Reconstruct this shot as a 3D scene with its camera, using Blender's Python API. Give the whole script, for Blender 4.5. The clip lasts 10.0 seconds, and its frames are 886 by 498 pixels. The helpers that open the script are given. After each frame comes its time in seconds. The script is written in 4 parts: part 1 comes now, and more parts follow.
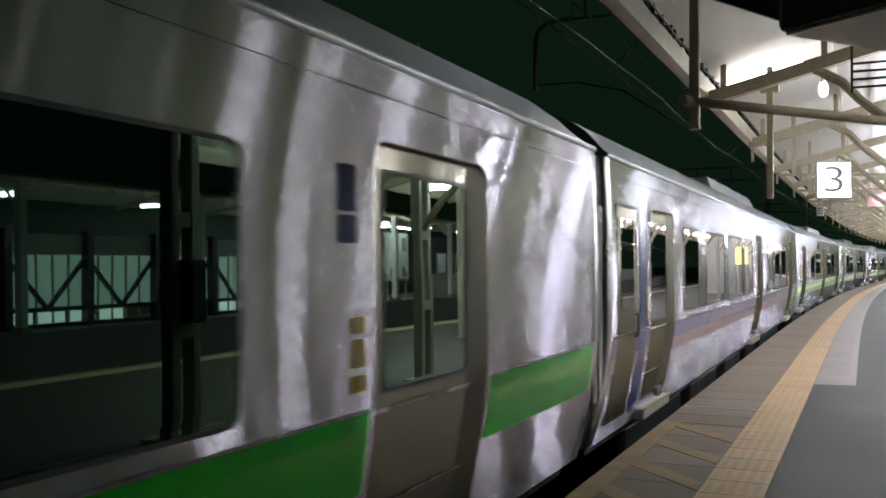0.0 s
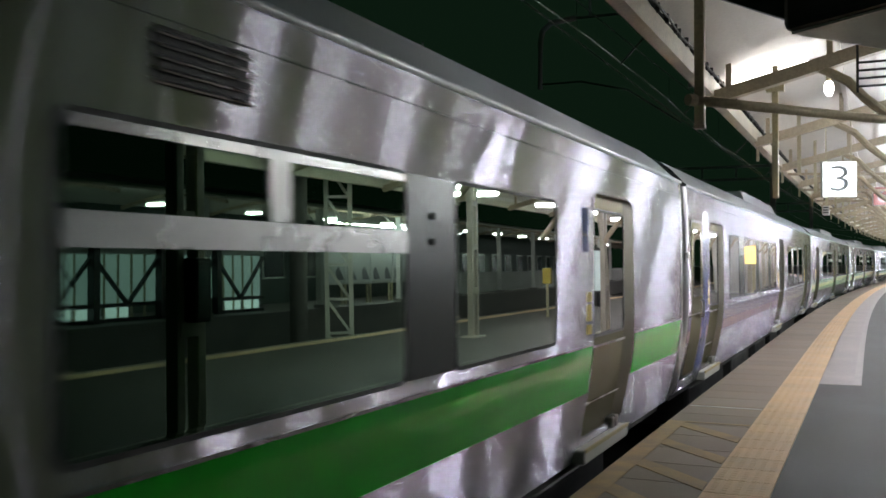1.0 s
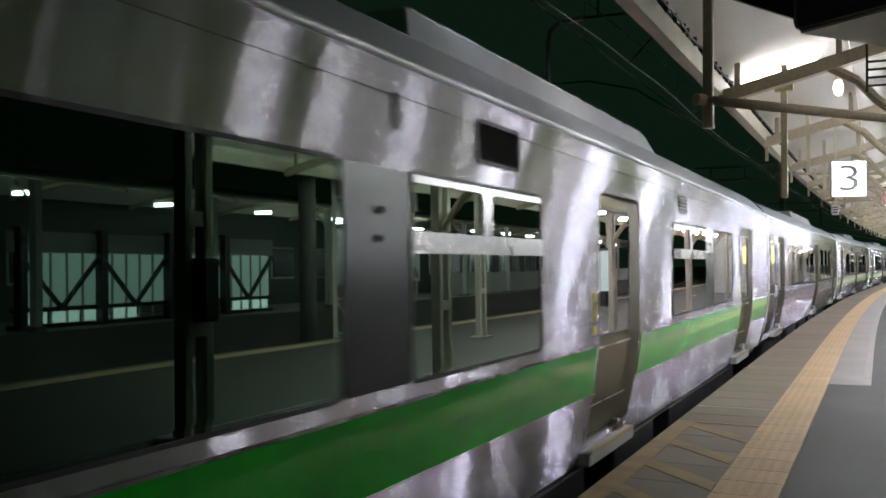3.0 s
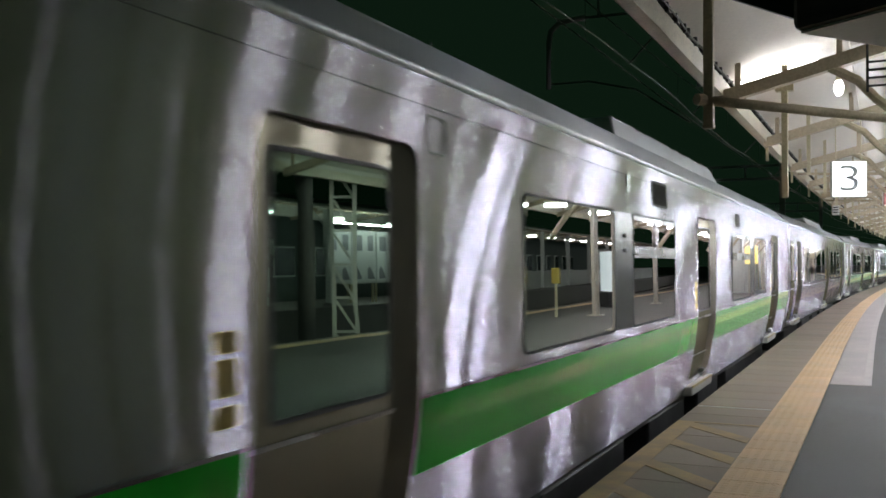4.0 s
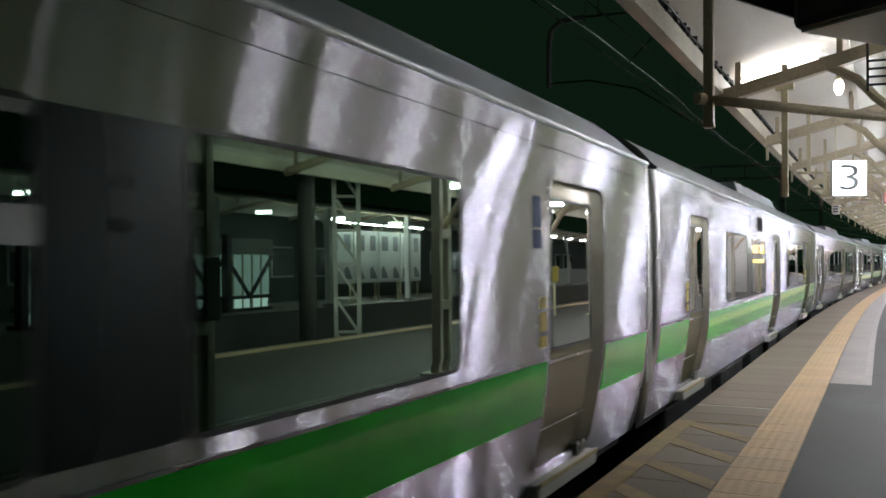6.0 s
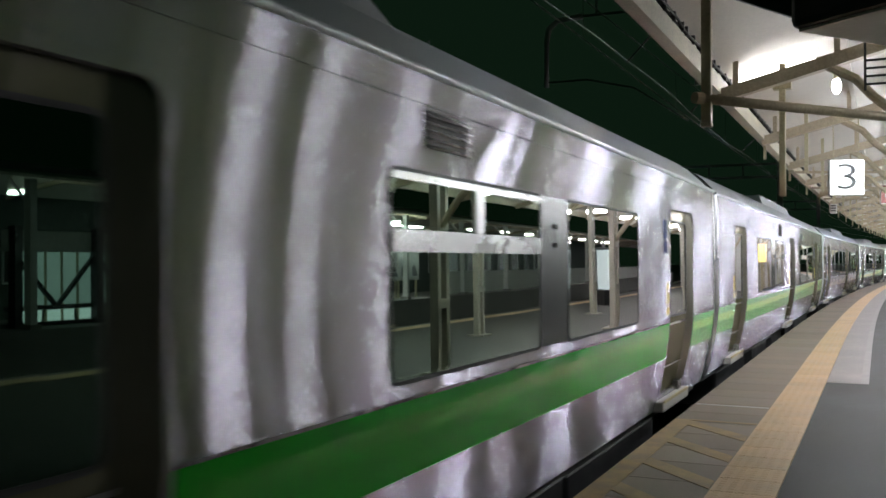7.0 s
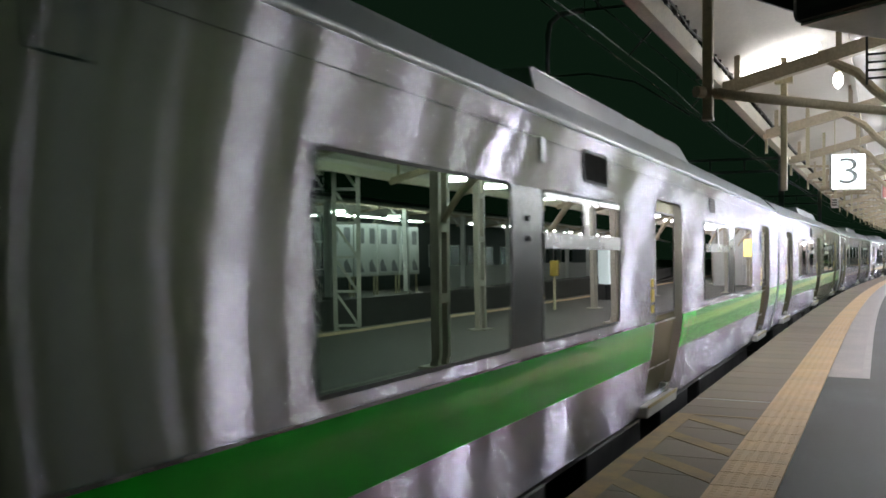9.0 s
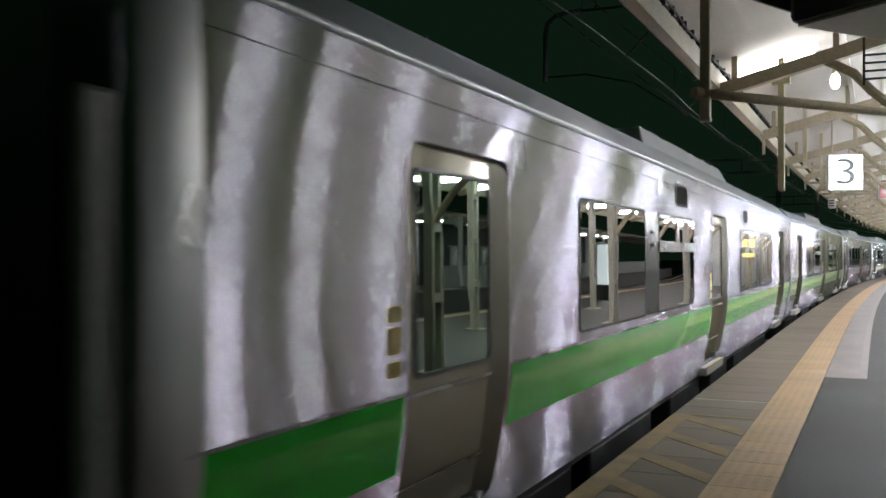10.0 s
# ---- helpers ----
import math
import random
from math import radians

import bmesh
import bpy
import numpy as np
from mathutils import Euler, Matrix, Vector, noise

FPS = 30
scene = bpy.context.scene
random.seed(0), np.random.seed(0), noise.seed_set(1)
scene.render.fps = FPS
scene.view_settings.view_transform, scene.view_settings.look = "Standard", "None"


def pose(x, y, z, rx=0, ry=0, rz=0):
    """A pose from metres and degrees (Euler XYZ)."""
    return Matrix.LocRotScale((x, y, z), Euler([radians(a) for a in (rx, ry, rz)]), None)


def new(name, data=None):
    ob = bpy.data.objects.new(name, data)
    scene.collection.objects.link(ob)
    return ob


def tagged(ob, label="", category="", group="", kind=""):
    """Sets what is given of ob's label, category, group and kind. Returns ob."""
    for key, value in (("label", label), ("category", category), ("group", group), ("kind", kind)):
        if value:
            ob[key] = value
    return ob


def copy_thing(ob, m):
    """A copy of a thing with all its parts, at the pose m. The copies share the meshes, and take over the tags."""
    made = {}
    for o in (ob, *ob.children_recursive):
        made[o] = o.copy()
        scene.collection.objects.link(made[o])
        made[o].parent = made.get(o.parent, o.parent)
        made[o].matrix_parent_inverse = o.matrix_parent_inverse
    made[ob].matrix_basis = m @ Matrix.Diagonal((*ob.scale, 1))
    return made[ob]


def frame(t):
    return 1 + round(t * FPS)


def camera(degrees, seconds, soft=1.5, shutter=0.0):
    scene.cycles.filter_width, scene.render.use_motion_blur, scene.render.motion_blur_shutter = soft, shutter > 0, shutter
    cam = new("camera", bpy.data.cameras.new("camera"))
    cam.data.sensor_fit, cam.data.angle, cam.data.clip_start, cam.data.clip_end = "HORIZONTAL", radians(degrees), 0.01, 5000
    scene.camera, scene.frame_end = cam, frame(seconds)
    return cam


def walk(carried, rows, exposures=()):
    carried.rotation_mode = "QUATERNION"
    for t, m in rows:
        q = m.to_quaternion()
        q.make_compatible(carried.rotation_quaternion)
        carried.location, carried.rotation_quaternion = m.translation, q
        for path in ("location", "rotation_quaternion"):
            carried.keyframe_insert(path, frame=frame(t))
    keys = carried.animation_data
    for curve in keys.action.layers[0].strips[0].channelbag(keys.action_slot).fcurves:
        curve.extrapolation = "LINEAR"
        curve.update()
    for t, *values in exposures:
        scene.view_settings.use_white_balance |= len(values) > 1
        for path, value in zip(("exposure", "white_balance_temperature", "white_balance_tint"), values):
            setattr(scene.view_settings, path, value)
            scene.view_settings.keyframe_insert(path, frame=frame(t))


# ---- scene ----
cam = camera(50.03, 10.0, soft=1.6, shutter=0.6)

YAW, FOCAL = 24.75, 1680.0
# seconds, turn to the right and upwards of the hand-held camera, in small units of 1/FOCAL rad
SWAY = [(0.0, 23, 2), (0.5, 16, 1), (1.0, 14, 1), (1.5, 11, 1), (2.0, 5, 0.5), (2.5, 0, 0), (2.7, -1, 0.5), (3.8, -1.5, 1), (4.5, -3, 1),
        (5.0, -3, 0), (5.5, -3, 0), (7.0, 2, -2), (7.5, 3, -2), (8.0, 2.5, -5), (8.5, 1.5, -9), (9.0, 0, -12), (9.5, 0, -11), (10.0, 4.5, -11)]
walk(cam, [(t, pose(0, 0, 1.46, 90 + math.degrees((23 + dy) / FOCAL), 0, YAW - math.degrees(dx / FOCAL) * 0.93)) for t, dx, dy in SWAY])

# ---- world and exposure ----
world = bpy.data.worlds.new("night")
scene.world = world
world.use_nodes = True
world.node_tree.nodes["Background"].inputs[0].default_value = (0.3, 0.82, 0.42, 1)
world.node_tree.nodes["Background"].inputs[1].default_value = 0.0115
scene.view_settings.exposure = 0.0
TUBE = 150.0


# ---- materials ----
def nodes_of(name):
    m = bpy.data.materials.new(name)
    m.use_nodes = True
    t = m.node_tree
    return m, t, t.nodes["Principled BSDF"]


def link(t, a, b):
    t.links.new(a, b)


def add(t, kind, **values):
    n = t.nodes.new(kind)
    for k, v in values.items():
        n.inputs[k].default_value = v
    return n


def coords(t, scale=(1, 1, 1), world_space=False):
    c = t.nodes.new("ShaderNodeNewGeometry" if world_space else "ShaderNodeTexCoord")
    m = add(t, "ShaderNodeMapping", Scale=scale)
    link(t, c.outputs["Position" if world_space else "Object"], m.inputs["Vector"])
    return m.outputs[0]


def surface(name, colour, rough=0.6, metal=0.0, vary=0.25, grain=40.0, stain=1.3, bump=0.15, depth=0.004, world_space=True, piece=0.0, spec=0.5):
    """A plain material with stains at large scale, grain at small scale, and relief."""
    m, t, p = nodes_of(name)
    v = coords(t, world_space=world_space)
    big = add(t, "ShaderNodeTexNoise", Scale=stain, Detail=5.0, Roughness=0.6)
    small = add(t, "ShaderNodeTexNoise", Scale=grain, Detail=4.0, Roughness=0.7)
    for n in (big, small):
        link(t, v, n.inputs["Vector"])
    mix = t.nodes.new("ShaderNodeMath")
    mix.operation = "ADD"
    link(t, big.outputs[0], mix.inputs[0])
    link(t, small.outputs[0], mix.inputs[1])
    last = mix.outputs[0]
    if piece:
        info = t.nodes.new("ShaderNodeObjectInfo")
        f = t.nodes.new("ShaderNodeMath")
        f.operation = "MULTIPLY_ADD"
        link(t, info.outputs["Random"], f.inputs[0])
        f.inputs[1].default_value = piece
        link(t, last, f.inputs[2])
        last = f.outputs[0]
    ramp = t.nodes.new("ShaderNodeMapRange")
    ramp.inputs[1].default_value, ramp.inputs[2].default_value = 0.65, 1.35 + piece
    ramp.inputs[3].default_value, ramp.inputs[4].default_value = 1 - vary, 1 + vary
    link(t, last, ramp.inputs[0])
    hue = t.nodes.new("ShaderNodeVectorMath")
    hue.operation = "SCALE"
    hue.inputs[0].default_value = colour
    link(t, ramp.outputs[0], hue.inputs["Scale"])
    link(t, hue.outputs[0], p.inputs["Base Color"])
    r = t.nodes.new("ShaderNodeMapRange")
    r.inputs[1].default_value, r.inputs[2].default_value = 0.3, 0.7
    r.inputs[3].default_value, r.inputs[4].default_value = max(0.03, rough - 0.1), min(1, rough + 0.1)
    link(t, big.outputs[0], r.inputs[0])
    link(t, r.outputs[0], p.inputs["Roughness"])
    p.inputs["Metallic"].default_value = metal
    p.inputs["Specular IOR Level"].default_value = spec
    if bump:
        b = add(t, "ShaderNodeBump", Strength=bump, Distance=depth)
        link(t, small.outputs[0], b.inputs["Height"])
        link(t, b.outputs[0], p.inputs["Normal"])
    return m


def steel(name, colour, rough, aniso, wave, metal=1.0, brush=0.0, spec=0.5, ambient_mix=0.0, ambient_tint=(0.41, 0.5, 0.29)):
    """Brushed sheet metal of a car body: grain along the car, sheets slightly buckled."""
    m, t, p = nodes_of(name)
    v = coords(t, (1, 1, 1))
    buckle = add(t, "ShaderNodeTexNoise", Scale=1.0, Detail=0.6, Roughness=0.4)
    link(t, coords(t, (0.2, 1.2, 0.04)), buckle.inputs["Vector"])
    grain = add(t, "ShaderNodeTexNoise", Scale=1.0, Detail=3.0)
    link(t, coords(t, (300, 3, 300)), grain.inputs["Vector"])
    dirt = add(t, "ShaderNodeTexNoise", Scale=1.3, Detail=4.0, Roughness=0.55)
    link(t, coords(t, (1, 1.2, 0.35)), dirt.inputs["Vector"])
    ramp = t.nodes.new("ShaderNodeMapRange")
    ramp.inputs[1].default_value, ramp.inputs[2].default_value = 0.3, 0.72
    ramp.inputs[3].default_value, ramp.inputs[4].default_value = 1.05, 0.92
    link(t, dirt.outputs[0], ramp.inputs[0])
    hue = t.nodes.new("ShaderNodeVectorMath")
    hue.operation = "SCALE"
    hue.inputs[0].default_value = colour
    link(t, ramp.outputs[0], hue.inputs["Scale"])
    link(t, hue.outputs[0], p.inputs["Base Color"])
    r = t.nodes.new("ShaderNodeMapRange")
    r.inputs[1].default_value, r.inputs[2].default_value = 0.3, 0.7
    r.inputs[3].default_value, r.inputs[4].default_value = rough * 0.94, rough * 1.08
    link(t, dirt.outputs[0], r.inputs[0])
    link(t, r.outputs[0], p.inputs["Roughness"])
    p.inputs["Metallic"].default_value = metal
    p.inputs["Specular IOR Level"].default_value = spec
    p.inputs["Anisotropic"].default_value = aniso
    p.inputs["Anisotropic Rotation"].default_value = 0.25
    tan = t.nodes.new("ShaderNodeVectorTransform")
    tan.vector_type, tan.convert_from, tan.convert_to = "VECTOR", "OBJECT", "WORLD"
    tan.inputs[0].default_value = (0.0, 1.0, 0.0)
    link(t, tan.outputs[0], p.inputs["Tangent"])
    b1 = add(t, "ShaderNodeBump", Strength=1.0, Distance=wave)
    link(t, buckle.outputs[0], b1.inputs["Height"])
    b2 = add(t, "ShaderNodeBump", Strength=0.05, Distance=0.001)
    link(t, grain.outputs[0], b2.inputs["Height"])
    link(t, b1.outputs[0], b2.inputs["Normal"])
    link(t, b2.outputs[0], p.inputs["Normal"])
    if brush:
        # the fine brushing runs along the car and spreads reflections up and down
        g = add(t, "ShaderNodeBsdfAnisotropic", Anisotropy=brush)
        link(t, hue.outputs[0], g.inputs["Color"])
        link(t, r.outputs[0], g.inputs["Roughness"])
        link(t, b1.outputs[0], g.inputs["Normal"])
        link(t, tan.outputs[0], g.inputs["Tangent"])
        last = g.outputs[0]
        if ambient_mix:
            # a second, wide lobe; the dim ambient light's hue is put into its tint
            d = add(t, "ShaderNodeBsdfAnisotropic", Roughness=0.6, Color=(*ambient_tint, 1))
            mx = add(t, "ShaderNodeMixShader", Fac=ambient_mix)
            link(t, g.outputs[0], mx.inputs[1])
            link(t, d.outputs[0], mx.inputs[2])
            last = mx.outputs[0]
        link(t, last, t.nodes["Material Output"].inputs["Surface"])
    return m


def glow(name, colour, strength, base=(0.8, 0.8, 0.8)):
    m, t, p = nodes_of(name)
    p.inputs["Base Color"].default_value = (*base, 1)
    p.inputs["Emission Color"].default_value = (*colour, 1)
    p.inputs["Emission Strength"].default_value = strength
    return m


def plain(name, colour, rough, metal=0.0, spec=0.5):
    m, t, p = nodes_of(name)
    p.inputs["Base Color"].default_value = (*colour, 1)
    p.inputs["Roughness"].default_value = rough
    p.inputs["Metallic"].default_value = metal
    p.inputs["Specular IOR Level"].default_value = spec
    return m


def tinted_glass(name):
    """Dark coated pane: mirror-like outside, a little of the unlit saloon through it."""
    m, t, p = nodes_of(name)
    out = t.nodes["Material Output"]
    gloss = add(t, "ShaderNodeBsdfGlossy", Color=(0.72, 0.86, 0.76, 1), Roughness=0.012)
    clear = add(t, "ShaderNodeBsdfTransparent", Color=(0.16, 0.2, 0.18, 1))
    wave = add(t, "ShaderNodeTexNoise", Scale=1.0, Detail=1.0)
    link(t, coords(t, (0.6, 0.9, 0.9)), wave.inputs["Vector"])
    b = add(t, "ShaderNodeBump", Strength=1.0, Distance=0.0008)
    link(t, wave.outputs[0], b.inputs["Height"])
    link(t, b.outputs[0], gloss.inputs["Normal"])
    fres = add(t, "ShaderNodeFresnel", IOR=1.9)
    mix = t.nodes.new("ShaderNodeMixShader")
    f = t.nodes.new("ShaderNodeMapRange")
    f.inputs[1].default_value, f.inputs[2].default_value = 0.09, 0.31
    f.inputs[3].default_value, f.inputs[4].default_value = 0.14, 0.95
    link(t, fres.outputs[0], f.inputs[0])
    tone = t.nodes.new("ShaderNodeMix")
    tone.data_type = "RGBA"
    tone.inputs[6].default_value, tone.inputs[7].default_value = (0.48, 0.9, 0.63, 1), (0.96, 0.9, 0.92, 1)
    link(t, f.outputs[0], tone.inputs[0])
    link(t, tone.outputs[2], gloss.inputs["Color"])
    link(t, f.outputs[0], mix.inputs[0])
    link(t, clear.outputs[0], mix.inputs[1])
    link(t, gloss.outputs[0], mix.inputs[2])
    link(t, mix.outputs[0], out.inputs["Surface"])
    return m


STEEL = steel("brushed_steel", (0.53, 0.485, 0.61), 0.195, 1.0, 0.003, metal=1.0, brush=0.94, ambient_mix=0.24)
# body steel for the doors, with the platform's dim brown reflection put into the colour
DIM_DOOR_STEEL = steel("dim_door_steel", (0.25, 0.23, 0.2), 0.16, 0.9, 0.003, metal=0.9, brush=0.8, ambient_mix=0.32, ambient_tint=(0.26, 0.25, 0.15))
# darker copy of the steel: the shade of the door recess is in its colour
SHADED_JAMB_STEEL = steel("shaded_jamb_steel", (0.24, 0.225, 0.2), 0.24, 0.2, 0.002, metal=0.9, brush=0.6, ambient_mix=0.32, ambient_tint=(0.25, 0.24, 0.18))
TRIM_STEEL = steel("trim_steel", (0.5, 0.49, 0.5), 0.28, 0.5, 0.002, brush=0.4)
ROOF_STEEL = steel("roof_steel", (0.62, 0.63, 0.67), 0.3, 0.3, 0.003, metal=0.9, brush=0.7, ambient_mix=0.4, ambient_tint=(0.55, 0.58, 0.56))
GREEN = steel("green_film", (0.02, 0.6, 0.03), 0.04, 0.0, 0.0006, metal=0.0, spec=0.42)
PURPLE = steel("purple_film", (0.15, 0.13, 0.25), 0.25, 0.2, 0.006, metal=0.0)
REDFILM = steel("red_film", (0.27, 0.19, 0.22), 0.25, 0.2, 0.006, metal=0.0)
BLUEFILM = steel("blue_film", (0.015, 0.05, 0.3), 0.25, 0.2, 0.006, metal=0.0)
PILLAR = steel("pillar_black", (0.016, 0.026, 0.027), 0.24, 0.3, 0.002, metal=0.3)
GLASS = tinted_glass("tinted_glass")
RUBBER = surface("black_rubber", (0.012, 0.012, 0.012), 0.6, vary=0.2, bump=0.0, world_space=False)
BLACK = surface("underframe_black", (0.02, 0.02, 0.02), 0.5, vary=0.4, grain=20, world_space=False)
REVEAL = surface("reveal_paint", (0.32, 0.3, 0.26), 0.5, vary=0.2, bump=0, world_space=False)
SIGN_DARK = surface("unlit_display", (0.06, 0.06, 0.056), 0.8, vary=0.2, bump=0, world_space=False, spec=0.0)
HOOD = surface("grey_hood", (0.32, 0.32, 0.31), 0.45, vary=0.25, grain=25, world_space=False)
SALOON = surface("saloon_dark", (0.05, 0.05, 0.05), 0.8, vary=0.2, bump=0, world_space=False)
BRIGHTWORK = surface("bright_trim", (0.37, 0.37, 0.37), 0.28, metal=0.95, vary=0.12, grain=12, stain=1.5, bump=0, world_space=False)
YELLOW_TAG = surface("yellow_sticker", (0.58, 0.4, 0.04), 0.5, vary=0.1, bump=0, world_space=False)
LIFT_YELLOW = surface("call_box_paint", (0.36, 0.27, 0.05), 0.5, vary=0.2, grain=30, bump=0.1)
STEP_EDGE = surface("step_edge_paint", (0.5, 0.42, 0.22), 0.5, vary=0.3, bump=0, world_space=False)
BLUE_TAG = surface("blue_sticker", (0.02, 0.035, 0.15), 0.6, vary=0.1, bump=0, world_space=False, spec=0.15)

ASPHALT = surface("asphalt", (0.058, 0.052, 0.046), 0.7, vary=0.6, grain=90, stain=0.8, bump=0.5, depth=0.004)
PAVER = surface("platform_slab", (0.25, 0.19, 0.15), 0.65, vary=0.4, grain=70, stain=1.4, bump=0.3, depth=0.003, piece=0.35)
CONCRETE = surface("concrete", (0.17, 0.16, 0.15), 0.75, vary=0.3, grain=35, stain=0.9, bump=0.3)
PATCH = surface("pale_concrete", (0.34, 0.29, 0.28), 0.6, vary=0.35, grain=50, stain=1.2, bump=0.2)
TACTILE = surface("tactile_yellow", (0.63, 0.42, 0.24), 0.55, vary=0.25, grain=60, stain=2.0, bump=0.2, piece=0.3)


def worn_paint(name, paint, ground, wear=0.5):
    """Road paint rubbed through in patches to the slab below."""
    m, t, p = nodes_of(name)
    v = coords(t, world_space=True)
    patch = add(t, "ShaderNodeTexNoise", Scale=3.2, Detail=6.0, Roughness=0.7)
    grit = add(t, "ShaderNodeTexNoise", Scale=85.0, Detail=3.0, Roughness=0.7)
    link(t, v, patch.inputs["Vector"])
    link(t, v, grit.inputs["Vector"])
    both = t.nodes.new("ShaderNodeMath")
    both.operation = "MULTIPLY_ADD"
    link(t, grit.outputs[0], both.inputs[0])
    both.inputs[1].default_value = 0.5
    link(t, patch.outputs[0], both.inputs[2])
    ramp = t.nodes.new("ShaderNodeMapRange")
    ramp.inputs[1].default_value, ramp.inputs[2].default_value = 0.75 - 0.3 * wear, 0.75 + 0.3 * wear
    ramp.inputs[3].default_value, ramp.inputs[4].default_value = 0.95, 0.2
    link(t, both.outputs[0], ramp.inputs[0])
    mix = t.nodes.new("ShaderNodeMix")
    mix.data_type = "RGBA"
    mix.inputs[6].default_value, mix.inputs[7].default_value = (*ground, 1), (*paint, 1)
    link(t, ramp.outputs[0], mix.inputs[0])
    link(t, mix.outputs[2], p.inputs["Base Color"])
    p.inputs["Roughness"].default_value = 0.62
    b = add(t, "ShaderNodeBump", Strength=0.35, Distance=0.003)
    link(t, grit.outputs[0], b.inputs["Height"])
    link(t, b.outputs[0], p.inputs["Normal"])
    return m


HATCH = worn_paint("worn_yellow_paint", (0.46, 0.29, 0.12), (0.22, 0.165, 0.125))
EDGE_WEAR = worn_paint("worn_pale_margin", (0.43, 0.38, 0.36), (0.3, 0.26, 0.25), 0.8)
STEP_PAINT = surface("step_paint", (0.55, 0.53, 0.49), 0.4, metal=0.2, vary=0.2, grain=30, bump=0.05, world_space=False)
WHITELINE = surface("worn_white_paint", (0.68, 0.64, 0.6), 0.6, vary=0.3, grain=80, bump=0.2)
BALLAST = surface("ballast", (0.06, 0.055, 0.05), 0.9, vary=0.6, grain=14, bump=1.0, depth=0.05)
RAIL = surface("rail_steel", (0.2, 0.17, 0.15), 0.4, metal=0.7, vary=0.3, grain=30)
GROUND = surface("dark_ground", (0.05, 0.05, 0.045), 0.9, vary=0.5, grain=3, stain=0.05, bump=0.3)
CANOPY = surface("cream_paint", (0.72, 0.675, 0.61), 0.5, vary=0.12, grain=25, stain=0.7, bump=0.1)
BEAM = surface("old_beam_paint", (0.45, 0.38, 0.27), 0.5, vary=0.3, grain=30, stain=2.2, bump=0.2)
FASCIA = surface("fascia_paint", (0.62, 0.57, 0.44), 0.55, vary=0.3, grain=30, stain=1.5, bump=0.2)
POST = surface("post_paint", (0.5, 0.45, 0.3), 0.45, vary=0.3, grain=40, stain=2.0, bump=0.15)
COLUMN = surface("column_paint", (0.38, 0.35, 0.29), 0.45, vary=0.3, grain=40, stain=2.0, bump=0.15)
DARKBOX = surface("black_housing", (0.012, 0.013, 0.013), 0.35, vary=0.2, grain=20, bump=0.05)
BOXBELLY = surface("grey_housing", (0.7, 0.69, 0.66), 0.45, vary=0.1, grain=20, bump=0.05)
MAST = surface("galvanised", (0.24, 0.25, 0.25), 0.45, metal=0.5, vary=0.25, grain=30, bump=0.1)
WIRE = plain("copper_wire", (0.1, 0.11, 0.1), 0.45, 0.8)
CABLE = plain("black_cable", (0.02, 0.018, 0.015), 0.6)
BOARD = surface("white_board", (0.75, 0.75, 0.75), 0.4, vary=0.12, grain=8, stain=0.8, bump=0)
BOARD_GREY = surface("printed_grey", (0.22, 0.22, 0.24), 0.4, vary=0.3, grain=8, bump=0)
FARWALL = surface("dark_wall", (0.09, 0.11, 0.1), 0.7, vary=0.3, grain=6, stain=0.4, bump=0.1)
WALLWHITE = surface("station_wall", (0.55, 0.55, 0.53), 0.6, vary=0.2, grain=12, stain=0.5, bump=0.1)
SIDE_GLOW = glow("side_tube", (0.93, 0.97, 0.95), TUBE * 0.5)
FAR_GLOW = glow("distant_tube", (0.93, 0.97, 0.95), TUBE * 0.26)
TUBE_GLOW = glow("fluorescent_tube", (0.92, 0.97, 1.06), TUBE)
LAMP_GLOW = glow("lamp_glass", (1.0, 0.97, 0.95), 28.0)
BATTEN_GLOW = glow("batten_diffuser", (1.0, 0.97, 0.95), 11.0)
SIGN_GLOW = glow("lit_sign_white", (0.9, 0.97, 1.0), 2.2)
SIGN_INK = plain("sign_ink", (0.2, 0.22, 0.22), 0.5)
RED_GLOW = glow("lit_sign_red", (0.8, 0.25, 0.2), 0.05, (0.16, 0.05, 0.045))
BOARD_GLOW = glow("poster_tube", (0.95, 0.97, 1.0), TUBE * 1.4)
PANE_GLOW = glow("frosted_lit_pane", (0.72, 0.95, 0.97), 0.45)
LOW_PANE_GLOW = glow("clear_lit_pane", (0.8, 0.96, 1.0), 1.3)
LIT_YELLOW = glow("lit_yellow_panel", (1.0, 0.75, 0.05), 1.3)


# ---- mesh helpers ----
def mesh_of(name, bm, material, smooth=False):
    bmesh.ops.recalc_face_normals(bm, faces=bm.faces)
    me = bpy.data.meshes.new(name)
    bm.to_mesh(me)
    bm.free()
    me.materials.append(material)
    if smooth:
        for poly in me.polygons:
            poly.use_smooth = True
    return me


def thing(name, label, category, group="", kind="", at=None):
    e = new(name)
    e.empty_display_size = 0.2
    if at is not None:
        e.matrix_basis = at
    return tagged(e, label, category, group, kind)


def part(name, bm, material, parent, label="", smooth=False):
    ob = new(name, mesh_of(name, bm, material, smooth))
    ob.parent = parent
    if label:
        ob["label"] = label
    return ob


def solo(name, bm, material, label, category, group="", kind="", smooth=False, at=None):
    ob = new(name, mesh_of(name, bm, material, smooth))
    if at is not None:
        ob.matrix_basis = at
    return tagged(ob, label, category, group, kind)


